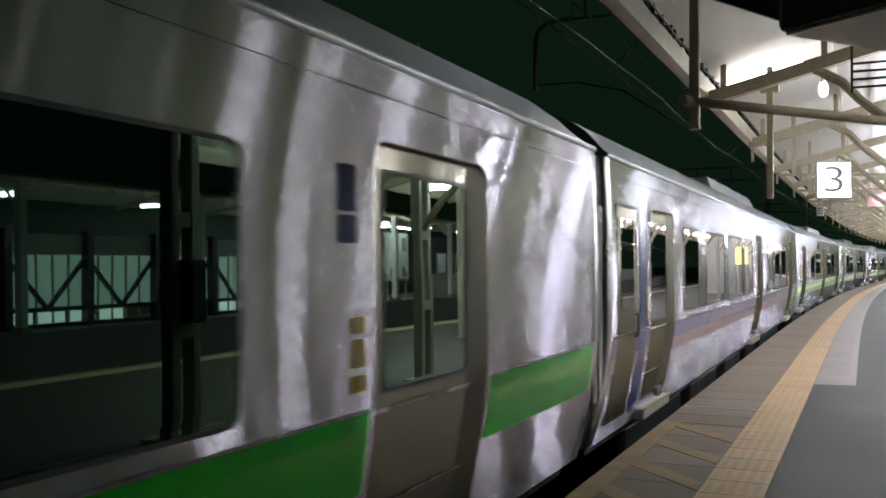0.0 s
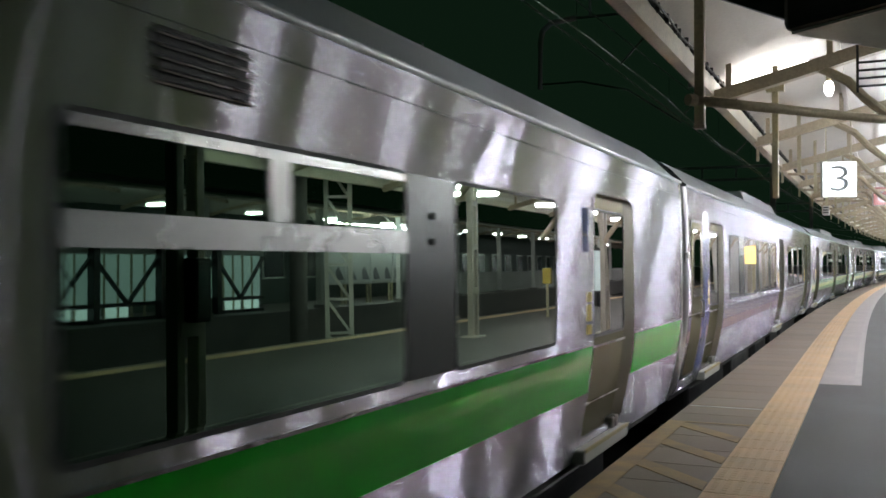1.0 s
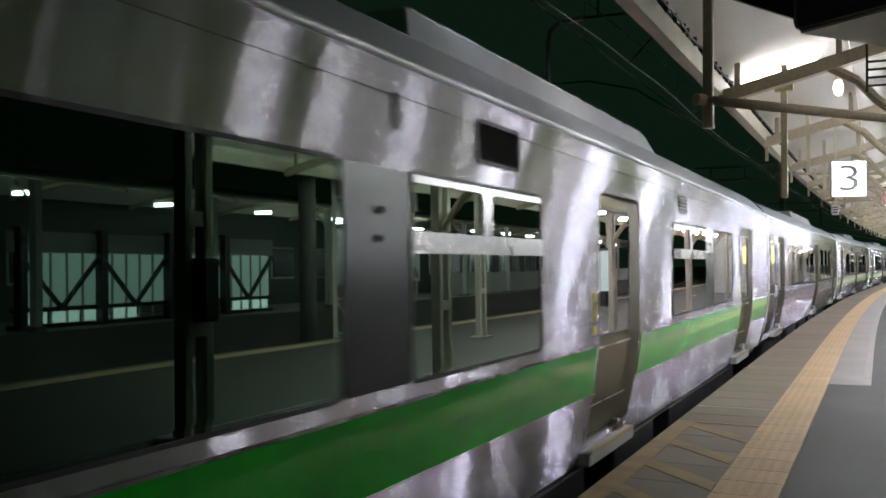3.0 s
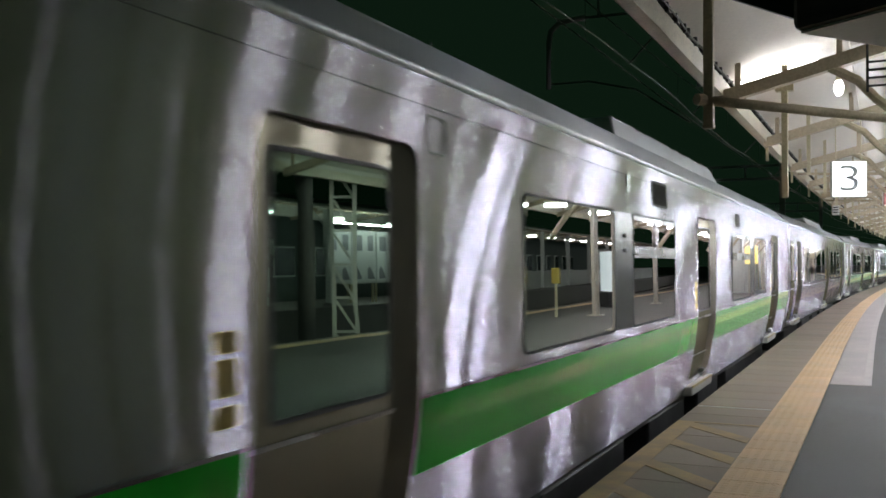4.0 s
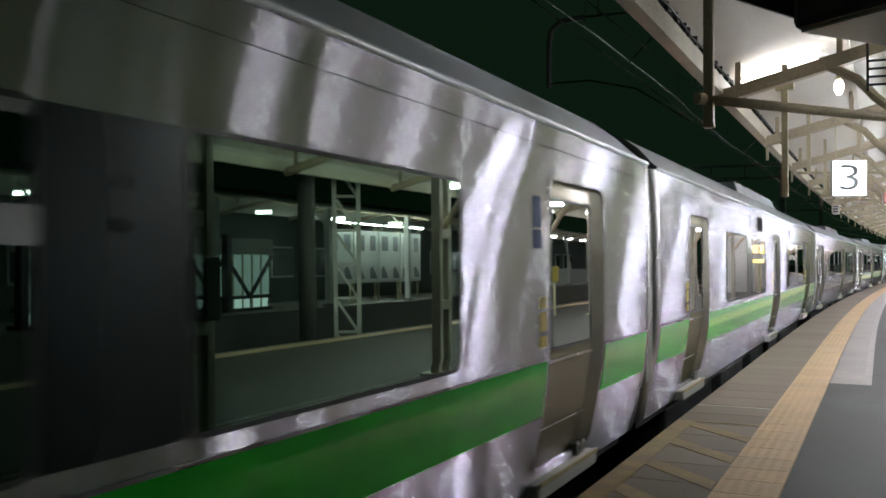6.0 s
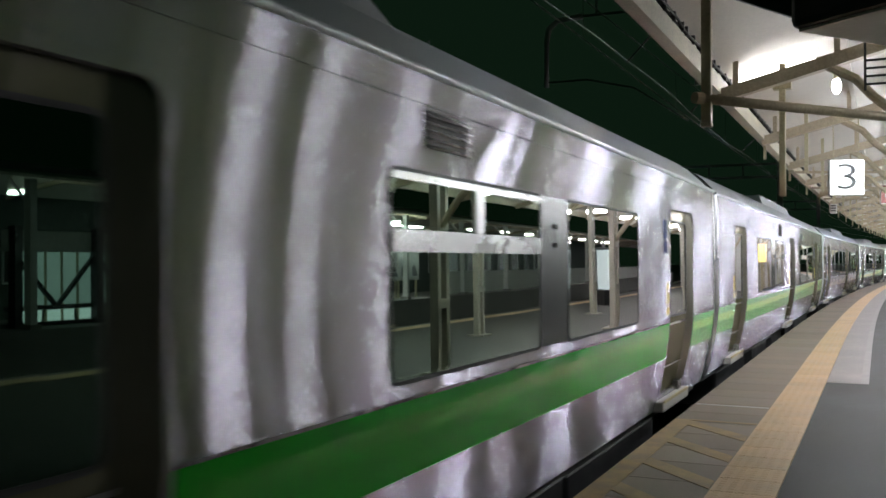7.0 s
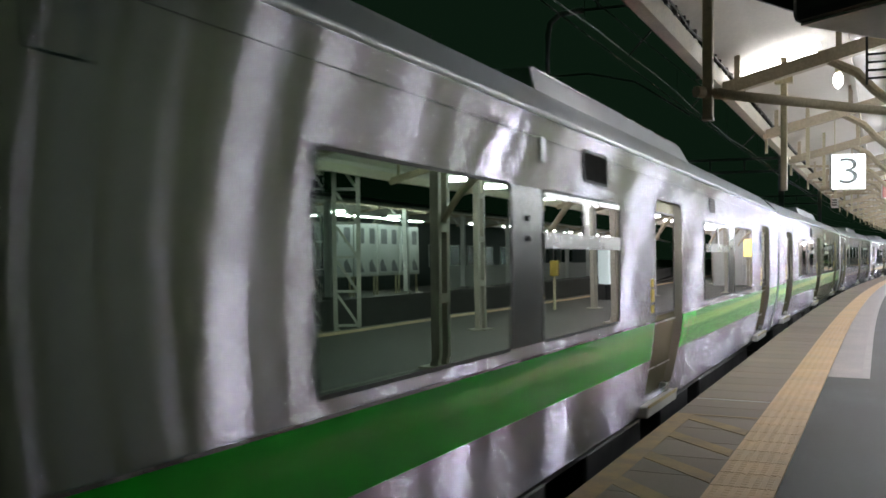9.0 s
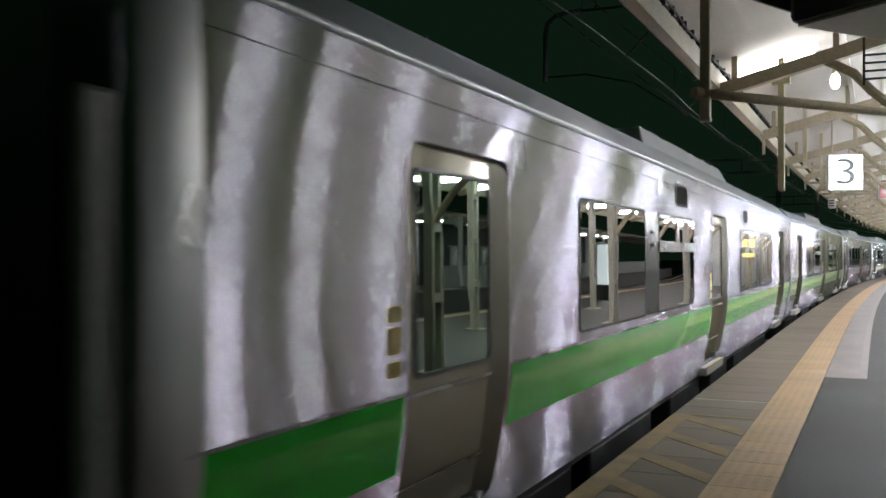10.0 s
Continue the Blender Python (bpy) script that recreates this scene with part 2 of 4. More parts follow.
def box(bm, x0, x1, y0, y1, z0, z1, bevel=0.0, m=None):
    r = bmesh.ops.create_cube(bm, size=1)
    for v in r["verts"]:
        v.co = Vector(((x0 + x1) / 2 + v.co.x * (x1 - x0), (y0 + y1) / 2 + v.co.y * (y1 - y0), (z0 + z1) / 2 + v.co.z * (z1 - z0)))
    if bevel:
        edges = list({e for v in r["verts"] for e in v.link_edges})
        r = bmesh.ops.bevel(bm, geom=edges, offset=bevel, segments=2, profile=0.5, affect="EDGES")
    if m is not None:
        bmesh.ops.transform(bm, matrix=m, verts=r["verts"])
    return bm


def bar(bm, a, b, r=0.03, sides=8, square=False, up=None):
    """A round or square bar from a to b."""
    a, b = Vector(a), Vector(b)
    d = b - a
    n = 4 if square else sides
    made = bmesh.ops.create_cone(bm, cap_ends=True, segments=n, radius1=r * (1.414 if square else 1), radius2=r * (1.414 if square else 1), depth=d.length)
    q = d.to_track_quat("Z", "Y").to_matrix().to_4x4()
    bmesh.ops.transform(bm, matrix=Matrix.Translation((a + b) / 2) @ q @ Matrix.Rotation(radians(45 if square else 0), 4, "Z"), verts=made["verts"])
    return bm


def tube_along(bm, points, r=0.02, sides=6):
    rings = []
    pts = [Vector(p) for p in points]
    for i, p in enumerate(pts):
        d = (pts[min(i + 1, len(pts) - 1)] - pts[max(i - 1, 0)]).normalized()
        u = d.cross(Vector((0, 0, 1)))
        u = u.normalized() if u.length > 1e-4 else Vector((1, 0, 0))
        w = u.cross(d)
        rings.append([bm.verts.new(p + r * (u * math.cos(2 * math.pi * k / sides) + w * math.sin(2 * math.pi * k / sides))) for k in range(sides)])
    for a, b in zip(rings, rings[1:]):
        for k in range(sides):
            bm.faces.new((a[k], a[(k + 1) % sides], b[(k + 1) % sides], b[k]))
    bm.faces.new(rings[0])
    bm.faces.new(rings[-1])
    return bm


# ---- the curve of the line ----
S0, RADIUS = 16.5, 834.0


def along(s, a, z=0.0):
    """The point at the distance s along the line, a metres to the right of the camera's own line."""
    if s < S0:
        return Vector((a, s, z))
    th = (s - S0) / RADIUS
    return Vector((RADIUS * (1 - math.cos(th)) + a * math.cos(th), S0 + RADIUS * math.sin(th) - a * math.sin(th), z))


def heading(s):
    return -math.degrees(max(0.0, s - S0) / RADIUS)


def at_line(s, a, z=0.0, turn=0.0):
    p = along(s, a, z)
    return pose(p.x, p.y, p.z, 0, 0, heading(s) + turn)


def stations(s0, s1, step):
    n = max(1, int(math.ceil((s1 - s0) / step)))
    return [s0 + (s1 - s0) * i / n for i in range(n + 1)]


def sweep(bm, profile, s0, s1, step=3.0, closed=True):
    """A profile of (a, z) carried along the line."""
    rows = [[bm.verts.new(along(s, a, z)) for a, z in profile] for s in stations(s0, s1, step)]
    n = len(profile)
    for r0, r1 in zip(rows, rows[1:]):
        for k in range(n if closed else n - 1):
            bm.faces.new((r0[k], r0[(k + 1) % n], r1[(k + 1) % n], r1[k]))
    if closed:
        bm.faces.new(rows[0])
        bm.faces.new(rows[-1])
    return bm


def rect(a0, a1, z0, z1):
    return [(a0, z0), (a1, z0), (a1, z1), (a0, z1)]


# ---- ground, tracks and platform ----
EDGE, TRACK = -1.725, -3.306
bm = bmesh.new()
bmesh.ops.create_grid(bm, x_segments=40, y_segments=40, size=1500)
solo("ground", bm, GROUND, "dark ground stretching out under the night sky", "ground", kind="structure", at=pose(0, 0, -1.3))
bm = sweep(bmesh.new(), [(-9.5, -1.25), (-9.0, -1.13), (EDGE - 0.02, -1.13), (EDGE - 0.02, -1.28)], -40, 190, 4)
solo("ballast_bed", bm, BALLAST, "dark stone ballast under the tracks", "ballast", kind="structure")
for centre in (TRACK, -7.3, 8.6, 12.6):
    tr = thing("railway_track", "pair of worn steel rails on dark ballast", "track", "tracks", kind="structure")
    for side in (-0.5335, 0.5335):
        c = centre + side
        part("rail", sweep(bmesh.new(), [(c - 0.06, -1.12), (c + 0.06, -1.12), (c + 0.012, -1.08), (c + 0.035, -1.0), (c + 0.03, -0.97), (c - 0.03, -0.97), (c - 0.035, -1.0), (c - 0.012, -1.08)], -30, 170, 4), RAIL, tr)
bm = sweep(bmesh.new(), [(6.8, -1.25), (6.8, -1.13), (14.6, -1.13), (14.6, -1.25)], -40, 190, 4)
solo("ballast_bed", bm, BALLAST, "dark stone ballast between the platforms", "ballast", kind="structure")

bm = sweep(bmesh.new(), [(EDGE + 0.12, -1.3), (EDGE + 0.12, -0.2), (EDGE + 0.02, -0.2), (EDGE + 0.02, -0.012), (6.7, -0.012), (6.7, -0.2), (6.55, -0.2), (6.55, -1.3)], -40, 190, 3)
platform = solo("platform", bm, CONCRETE, "curved concrete island platform with dark gaps at its edges", "platform", kind="structure")
bm = sweep(bmesh.new(), rect(-0.58, 6.0, -0.02, 0.0), -40, 190, 3)
part("asphalt_surface", bm, ASPHALT, platform, "dark grey asphalt with faint stains")
bm = sweep(bmesh.new(), rect(-0.585, -0.13, -0.004, 0.004), 12.3, 150, 3)
part("pale_patch", bm, PATCH, platform, "pale concrete strip beside the tactile paving")
bm = sweep(bmesh.new(), rect(-0.21, -0.12, 0.0, 0.007), 12.3, 150, 3)
part("pale_kerb_line", bm, EDGE_WEAR, platform, "pale worn margin along the concrete strip")
bm = sweep(bmesh.new(), rect(6.0, 6.4, -0.012, 0.004), -40, 190, 3)
part("tactile_strip", bm, TACTILE, platform, "yellow tactile strip along the other edge")

# slabs between the edge and the tactile paving
slab_meshes = {}


def slab_piece(width, length, material, name):
    key = (round(width, 3), round(length, 3), material.name)
    if key not in slab_meshes:
        b = box(bmesh.new(), 0, width, 0, length - 0.003, -0.03, 0.0)
        top = [f for f in b.faces if f.normal.z > 0.5]
        bmesh.ops.inset_region(b, faces=top, thickness=0.006, depth=0.0)
        for v in b.verts:
            if v.co.z > -0.001 and (v.co.x < 0.003 or v.co.x > width - 0.003 or v.co.y < 0.003 or v.co.y > length - 0.009):
                v.co.z -= 0.0015
        slab_meshes[key] = mesh_of(name, b, material)
    return slab_meshes[key]


def lay(name, s, a, width, length, material, lift):
    ob = new(name, slab_piece(width, length, material, name))
    ob.parent = platform
    ob.matrix_basis = at_line(s, a, lift)


# canopy above the platform
ROOF = [(-1.73, 3.42), (-1.64, 3.62), (-1.2, 3.78), (-0.4, 4.0), (0.6, 4.18), (1.6, 4.28), (2.5, 4.3), (3.4, 4.28), (4.4, 4.18), (5.4, 4.0), (6.2, 3.78), (6.66, 3.62), (6.78, 3.36)]
RIB = [(-1.64, 3.31), (-0.8, 3.52), (0.05, 3.74), (0.7, 3.88), (1.3, 3.96), (2.5, 4.0), (3.7, 3.96), (4.3, 3.88), (4.95, 3.74), (5.8, 3.52), (6.64, 3.31)]
CANOPY_START = 5.6


def canopy_start(a):
    """The canopy begins on a slant across the platform."""
    return max(CANOPY_START, (a + 3.4) / 0.8)


def sweep_slant(bm, profile, s1, step):
    n = 1 + int((s1 - CANOPY_START) / step)
    rows = []
    for i in range(n + 1):
        rows.append([bm.verts.new(along(canopy_start(a) + (s1 - canopy_start(a)) * i / n, a, z)) for a, z in profile])
    k = len(profile)
    for r0, r1 in zip(rows, rows[1:]):
        for q in range(k):
            bm.faces.new((r0[q], r0[(q + 1) % k], r1[(q + 1) % k], r1[q]))
    bm.faces.new(rows[0])
    bm.faces.new(rows[-1])
    return bm


bm = sweep_slant(bmesh.new(), ROOF + [(a, z + 0.07) for a, z in reversed(ROOF)], 150, 2.33)
canopy = solo("platform_canopy", bm, CANOPY, "cream painted canopy roof over the platform with steel ribs", "canopy", kind="structure")
for sign, a0 in ((1, -1.78), (-1, 6.78)):
    g0 = a0 + 0.16 * sign
    b = sweep(bmesh.new(), [(g0 - 0.13 * sign, 3.36), (g0 - 0.09 * sign, 3.33), (g0 + 0.02 * sign, 3.33), (g0 + 0.02 * sign, 3.52), (g0 - 0.02 * sign, 3.52), (g0 - 0.02 * sign, 3.39), (g0 - 0.1 * sign, 3.4), (g0 - 0.11 * sign, 3.48), (g0 - 0.13 * sign, 3.48)], canopy_start(a0), 150, 2.33)
    part("gutter", b, FASCIA, canopy, "weathered gutter along the canopy edge")


def roof_z(a):
    return float(np.interp(a, [p[0] for p in ROOF], [p[1] for p in ROOF]))


for a in (-0.35, 0.1, 1.0, 2.0, 3.0, 4.0, 5.0, 5.8):
    z = roof_z(a) - 0.002
    part("purlin", sweep(bmesh.new(), rect(a - 0.03, a + 0.03, z - 0.09, z), canopy_start(a) + 0.05, 150, 4.65), CANOPY, canopy)
FRAMES = [11.0 + 4.4 * k for k in range(0, 24)]
for i, s in enumerate(FRAMES):
    b = bmesh.new()
    for (a0, z0), (a1, z1) in zip(RIB, RIB[1:]):
        if canopy_start(a1) > s:
            continue
        bar(b, along(s, a0, z0), along(s, a1, z1), 0.07, square=True)
    for a in (-1.45, -0.4, 0.6, 1.6, 3.4, 4.4, 5.4, 6.4):
        if canopy_start(a) > s:
            continue
        bar(b, along(s, a, float(np.interp(a, [q[0] for q in RIB], [q[1] for q in RIB]))), along(s, a, roof_z(a)), 0.03, square=True)
    part("rib", b, BEAM, canopy, "old painted steel rib")
    b = bmesh.new()
    knee = ((1.3, 1.9), (1.0, 2.3), (0.55, 2.7), (0.2, 2.98), (-0.05, 3.2), (-0.22, 3.4), (-0.5, 3.56))
    tube_along(b, [along(s, a, z) for a, z in knee], 0.05, 8)
    part("knee_brace", b, BEAM, canopy, "curved steel brace")
    if i > 0:
        b = bmesh.new()
        bar(b, along(s + 0.2, -1.62, 3.42), along(s + 0.2, -1.62, 3.05), 0.02, square=True)
        bar(b, along(s, -1.0, 2.8), along(s, -1.0, roof_z(-1.0) + 0.02), 0.028, square=True)
        part("hanger", b, POST, canopy, "brown hanging steel post")
    if i > 1:
        b = bmesh.new()
        bar(b, along(s, -1.5, 3.2), along(s, 1.3, 3.1), 0.026, square=True)
        bar(b, along(s, -0.5, 3.15), along(s, -0.5, 3.6), 0.014, square=True)
        bar(b, along(s, 0.4, 3.12), along(s, 0.4, 3.8), 0.014, square=True)
        part("tie_bar", b, BEAM, canopy)
for k in range(12):
    for a, s in ((1.3, 11.0 + 8.8 * k), (3.7, 9.3 + 8.8 * k)):
        if k == 0 and a > 3:
            a, s = 1.3, 6.2
        col = thing("canopy_column", "paired brown steel columns carrying the canopy", "column", "canopy columns", at=at_line(s, a))
        for dy in (-0.13, 0.13):
            part("post", box(bmesh.new(), -0.06, 0.06, dy - 0.05, dy + 0.05, 0, 3.95, 0.012), COLUMN, col)
        part("base_plate", box(bmesh.new(), -0.18, 0.18, -0.26, 0.26, 0, 0.03, 0.006), COLUMN, col)
        for z in (0.9, 1.8, 2.7):
            part("batten", box(bmesh.new(), -0.065, 0.065, -0.14, 0.14, z, z + 0.12), COLUMN, col)
cb = thing("control_box", "dark metal control box fixed to a canopy column", "box", at=at_line(6.2, 1.3, 1.02))
part("case", box(bmesh.new(), -0.18, -0.062, -0.1, 0.1, 0.0, 0.52, 0.012), DARKBOX, cb)
part("door", box(bmesh.new(), -0.192, -0.181, -0.085, 0.085, 0.03, 0.49, 0.004), DARKBOX, cb)
part("conduit", bar(bmesh.new(), (-0.12, 0, 0.515), (-0.12, 0, 2.85), 0.014, 6), POST, cb)


# fluorescent fittings under the canopy
def fluorescent(at, group, length=0.66, drop=0.25, tube=TUBE_GLOW):
    f = thing("fluorescent_lamp", "white twin fluorescent fitting, lit, under the canopy", "lamp", group, at=at)
    part("housing", box(bmesh.new(), -length / 2, length / 2, -0.09, 0.09, 0.03, 0.08, 0.01), BOXBELLY, f)
    for dy in (-0.05, 0.05):
        part("tube", bar(bmesh.new(), (-length / 2 + 0.03, dy, -0.035), (length / 2 - 0.03, dy, -0.035), 0.048, 6), tube, f, "lit opal tube cover")
    for x in (-length / 2 + 0.1, length / 2 - 0.1):
        part("hanging_rod", bar(bmesh.new(), (x, 0, 0.07), (x, 0, drop), 0.008, 6), POST, f)
    return f


first = fluorescent(at_line(11.98, 0.75, 3.16), "canopy lamps", drop=1.03)
side_lamp = fluorescent(at_line(11.0, 4.25, 3.62), "canopy lamps", drop=0.57, tube=SIDE_GLOW)
low_lamp = fluorescent(at_line(17.98, 4.25, 3.16), "canopy lamps", drop=1.03, tube=SIDE_GLOW)
for k in range(1, 30):
    copy_thing(first, at_line(11.98 + 4.65 * k, 0.75, 3.16))
    copy_thing(side_lamp if k < 2 else low_lamp, at_line(11.0 + 4.65 * k, 4.25, 3.62 if k < 2 else 3.16))
copy_thing(side_lamp, at_line(12.95, 4.25, 3.62))
fluorescent(at_line(7.33, 0.75, 3.16), "canopy lamps", drop=1.03, tube=FAR_GLOW)
fluorescent(at_line(9.5, 2.9, 3.9), "canopy lamps", drop=0.4, tube=FAR_GLOW)

# ---- the train ----
FOOT = -0.06
EAVES = 2.33


def side_x(z):
    """Half the width of a car at the height z: the side draws in towards its foot and a little towards the eaves."""
    if z < 0.95:
        return 1.402 - 0.169 * (0.95 - z) ** 1.67
    return 1.402 - 0.022 * (max(0.0, z - 1.2) / 1.13) ** 2.3


PROFILE = [(FOOT + (EAVES - FOOT) * k / 40, side_x(FOOT + (EAVES - FOOT) * k / 40)) for k in range(41)]
ROOFLINE = [(1.38, 2.33), (1.4, 2.335), (1.4, 2.36), (1.36, 2.385), (1.3, 2.455), (1.21, 2.55), (1.1, 2.63), (0.95, 2.695), (0.72, 2.76), (0.42, 2.81), (0.0, 2.83)]
HALF = 10.8


def wall_strip(bm, y0, y1, z0, z1, out=0.0, mirror=1, step=1.2):
    """A piece of the side skin, following its profile."""
    zs = [z0] + [p[0] for p in PROFILE if z0 + 0.01 < p[0] < z1 - 0.01] + [z1]
    n = max(1, int((y1 - y0) / step))
    grid = [[bm.verts.new((mirror * (side_x(z) + out), y0 + (y1 - y0) * i / n, z)) for z in zs] for i in range(n + 1)]
    for r0, r1 in zip(grid, grid[1:]):
        for k in range(len(zs) - 1):
            bm.faces.new((r0[k], r0[k + 1], r1[k + 1], r1[k]))


def side_skin(openings, mirror=1):
    bm = bmesh.new()
    ys = sorted({-HALF, HALF, *[o[0] for o in openings], *[o[1] for o in openings]})
    for y0, y1 in zip(ys, ys[1:]):
        zs = [FOOT]
        for o in openings:
            if o[0] <= y0 + 1e-5 and o[1] >= y1 - 1e-5:
                zs += [o[2], o[3]]
        zs = sorted(zs) + [EAVES]
        for z0, z1 in zip(zs[::2], zs[1::2]):
            if z1 - z0 > 0.01:
                wall_strip(bm, y0, y1, z0, z1, mirror=mirror)
    bmesh.ops.remove_doubles(bm, verts=bm.verts, dist=0.0005)
    return bm


def reveal(y0, y1, z0, z1, mirror=1, deep=0.05, splay=0.0):
    """The return of the skin round an opening."""
    bm = bmesh.new()
    for z in (z0, z1):
        q = [(side_x(z), y0), (side_x(z), y1), (side_x(z) - deep, y1), (side_x(z) - deep, y0)]
        bm.faces.new([bm.verts.new((mirror * x, y, z)) for x, y in q])
    zs = [z0] + [p[0] for p in PROFILE if z0 < p[0] < z1] + [z1]
    for y, inner in ((y0, y0), (y1, y1 - splay)):
        for a, b in zip(zs, zs[1:]):
            bm.faces.new([bm.verts.new((mirror * x, q, z)) for x, q, z in ((side_x(a), y, a), (side_x(b), y, b), (side_x(b) - deep, inner, b), (side_x(a) - deep, inner, a))])
    bmesh.ops.remove_doubles(bm, verts=bm.verts, dist=0.0005)
    return bm


def round_rect(y0, y1, z0, z1, r, n=5):
    pts = []
    for cy, cz, a0 in ((y1 - r, z1 - r, 0), (y0 + r, z1 - r, 90), (y0 + r, z0 + r, 180), (y1 - r, z0 + r, 270)):
        for k in range(n + 1):
            a = radians(a0 + 90 * k / n)
            pts.append((cy + r * math.cos(a), cz + r * math.sin(a)))
    return pts


def pane_mesh(y0, y1, z0, z1, r, out, mirror=1, thick=0.006):
    bm = bmesh.new()
    pts = round_rect(y0, y1, z0, z1, r)
    front = [bm.verts.new((mirror * (side_x(z) + out), y, z)) for y, z in pts]
    back = [bm.verts.new((mirror * (side_x(z) + out - thick), y, z)) for y, z in pts]
    bm.faces.new(front)
    bm.faces.new(back)
    for k in range(len(pts)):
        bm.faces.new((front[k], front[(k + 1) % len(pts)], back[(k + 1) % len(pts)], back[k]))
    return bm


def ring_mesh(y0, y1, z0, z1, r, width, out, depth, mirror=1):
    bm = bmesh.new()
    o, i = round_rect(y0, y1, z0, z1, r), round_rect(y0 + width, y1 - width, z0 + width, z1 - width, max(0.01, r - width))
    rows = []
    for pts, x in ((o, out - depth), (o, out), (i, out), (i, out - depth)):
        rows.append([bm.verts.new((mirror * (side_x(z) + x), y, z)) for y, z in pts])
    n = len(o)
    for a, b in zip(rows, rows[1:]):
        for k in range(n):
            bm.faces.new((a[k], a[(k + 1) % n], b[(k + 1) % n], b[k]))
    return bm


WIN_LO, WIN_HI = 0.915, 1.875


def car_window(car, y0, y1, mirror, hopper=False, mull=None):
    e = thing_part(car, "window")
    part("gasket", ring_mesh(y0, y1, WIN_LO, WIN_HI, 0.07, 0.018, 0.006, 0.03, mirror), RUBBER, e, "black rubber seal")
    part("pane", pane_mesh(y0 + 0.012, y1 - 0.012, WIN_LO + 0.012, WIN_HI - 0.012, 0.06, 0.003, mirror), GLASS, e, "dark tinted reflecting glass")
    if hopper:
        m = mull if mull is not None else (y0 + y1) / 2
        b = bmesh.new()
        wall_strip(b, y0 + 0.015, y1 - 0.015, 1.5, 1.6, 0.014, mirror)
        wall_strip(b, y0 + 0.015, y1 - 0.015, 1.545, 1.552, 0.017, mirror)
        part("transom", b, BRIGHTWORK, e, "bare aluminium transom")
        b = bmesh.new()
        wall_strip(b, m - 0.06, m + 0.06, 1.602, WIN_HI - 0.02, 0.013, mirror)
        part("mullion", b, BRIGHTWORK, e, "bare aluminium mullion")
        b = bmesh.new()
        wall_strip(b, y0 + 0.03, y1 - 0.03, WIN_HI - 0.055, WIN_HI - 0.02, 0.012, mirror)
        part("top_rail", b, BRIGHTWORK, e, "bare aluminium top rail")
    return e


def thing_part(parent, name):
    e = new(name)
    e.parent = parent
    e.empty_display_size = 0.1
    return e


DOOR_LO, DOOR_HI = 0.09, 2.0


def car_door(car, y0, y1, mirror):
    """A single sliding door, set back in its opening, with a step below it."""
    deep = -0.05
    bm = bmesh.new()
    g0, g1, h0, h1 = y0 + 0.17, y1 - 0.21, 0.9, 1.86
    wall_strip(bm, y0 - 0.02, y1 + 0.02, DOOR_LO - 0.02, h0, deep, mirror)
    wall_strip(bm, y0 - 0.02, y1 + 0.02, h1, DOOR_HI + 0.02, deep, mirror)
    wall_strip(bm, y0 - 0.02, g0, h0, h1, deep, mirror)
    wall_strip(bm, g1, y1 + 0.02, h0, h1, deep, mirror)
    bmesh.ops.remove_doubles(bm, verts=bm.verts, dist=0.001)
    door = part("door", bm, DIM_DOOR_STEEL, car, "single stainless sliding door, shut", smooth=True)
    part("door_pane", pane_mesh(g0 - 0.01, g1 + 0.01, h0 - 0.01, h1 + 0.01, 0.05, deep + 0.004, mirror), GLASS, door, "tall dark door glass")
    part("door_seal", ring_mesh(g0 - 0.02, g1 + 0.02, h0 - 0.02, h1 + 0.02, 0.06, 0.02, deep + 0.008, 0.01, mirror), RUBBER, door, "black rubber seal")
    b = bmesh.new()
    wall_strip(b, y0 + 0.005, y1 - 0.02, 0.8, 0.82, deep + 0.008, mirror)
    wall_strip(b, y0 + 0.005, y1 - 0.02, 0.36, 0.372, deep + 0.008, mirror)
    part("bead", b, BRIGHTWORK, door, "bright steel bead")
    part("door_frame", ring_mesh(y0 - 0.035, y1 + 0.035, DOOR_LO - 0.03, DOOR_HI + 0.035, 0.14, 0.045, 0.005, 0.04, mirror), STEEL, car, "bright rounded door surround", smooth=False)
    step = box(bmesh.new(), 1.1, 1.335, y0 - 0.03, y1 + 0.03, -0.065, 0.045, 0.016)
    if mirror < 0:
        bmesh.ops.scale(step, vec=(-1, 1, 1), verts=step.verts)
    part("step", step, STEP_PAINT, car, "pale metal door step")
    b = box(bmesh.new(), 1.326, 1.343, y0 - 0.015, y1 + 0.015, 0.024, 0.052)
    if mirror < 0:
        bmesh.ops.scale(b, vec=(-1, 1, 1), verts=b.verts)
    part("step_edge", b, STEP_EDGE, car, "worn yellow step edge")
    for dy in (0.2, 0.33):
        b = box(bmesh.new(), 1.235, 1.3, y1 - dy - 0.04, y1 - dy + 0.03, 0.052, 0.15, 0.012)
        if mirror < 0:
            bmesh.ops.scale(b, vec=(-1, 1, 1), verts=b.verts)
        part("door_shoe", b, BRIGHTWORK, car, "bright door guide shoe")


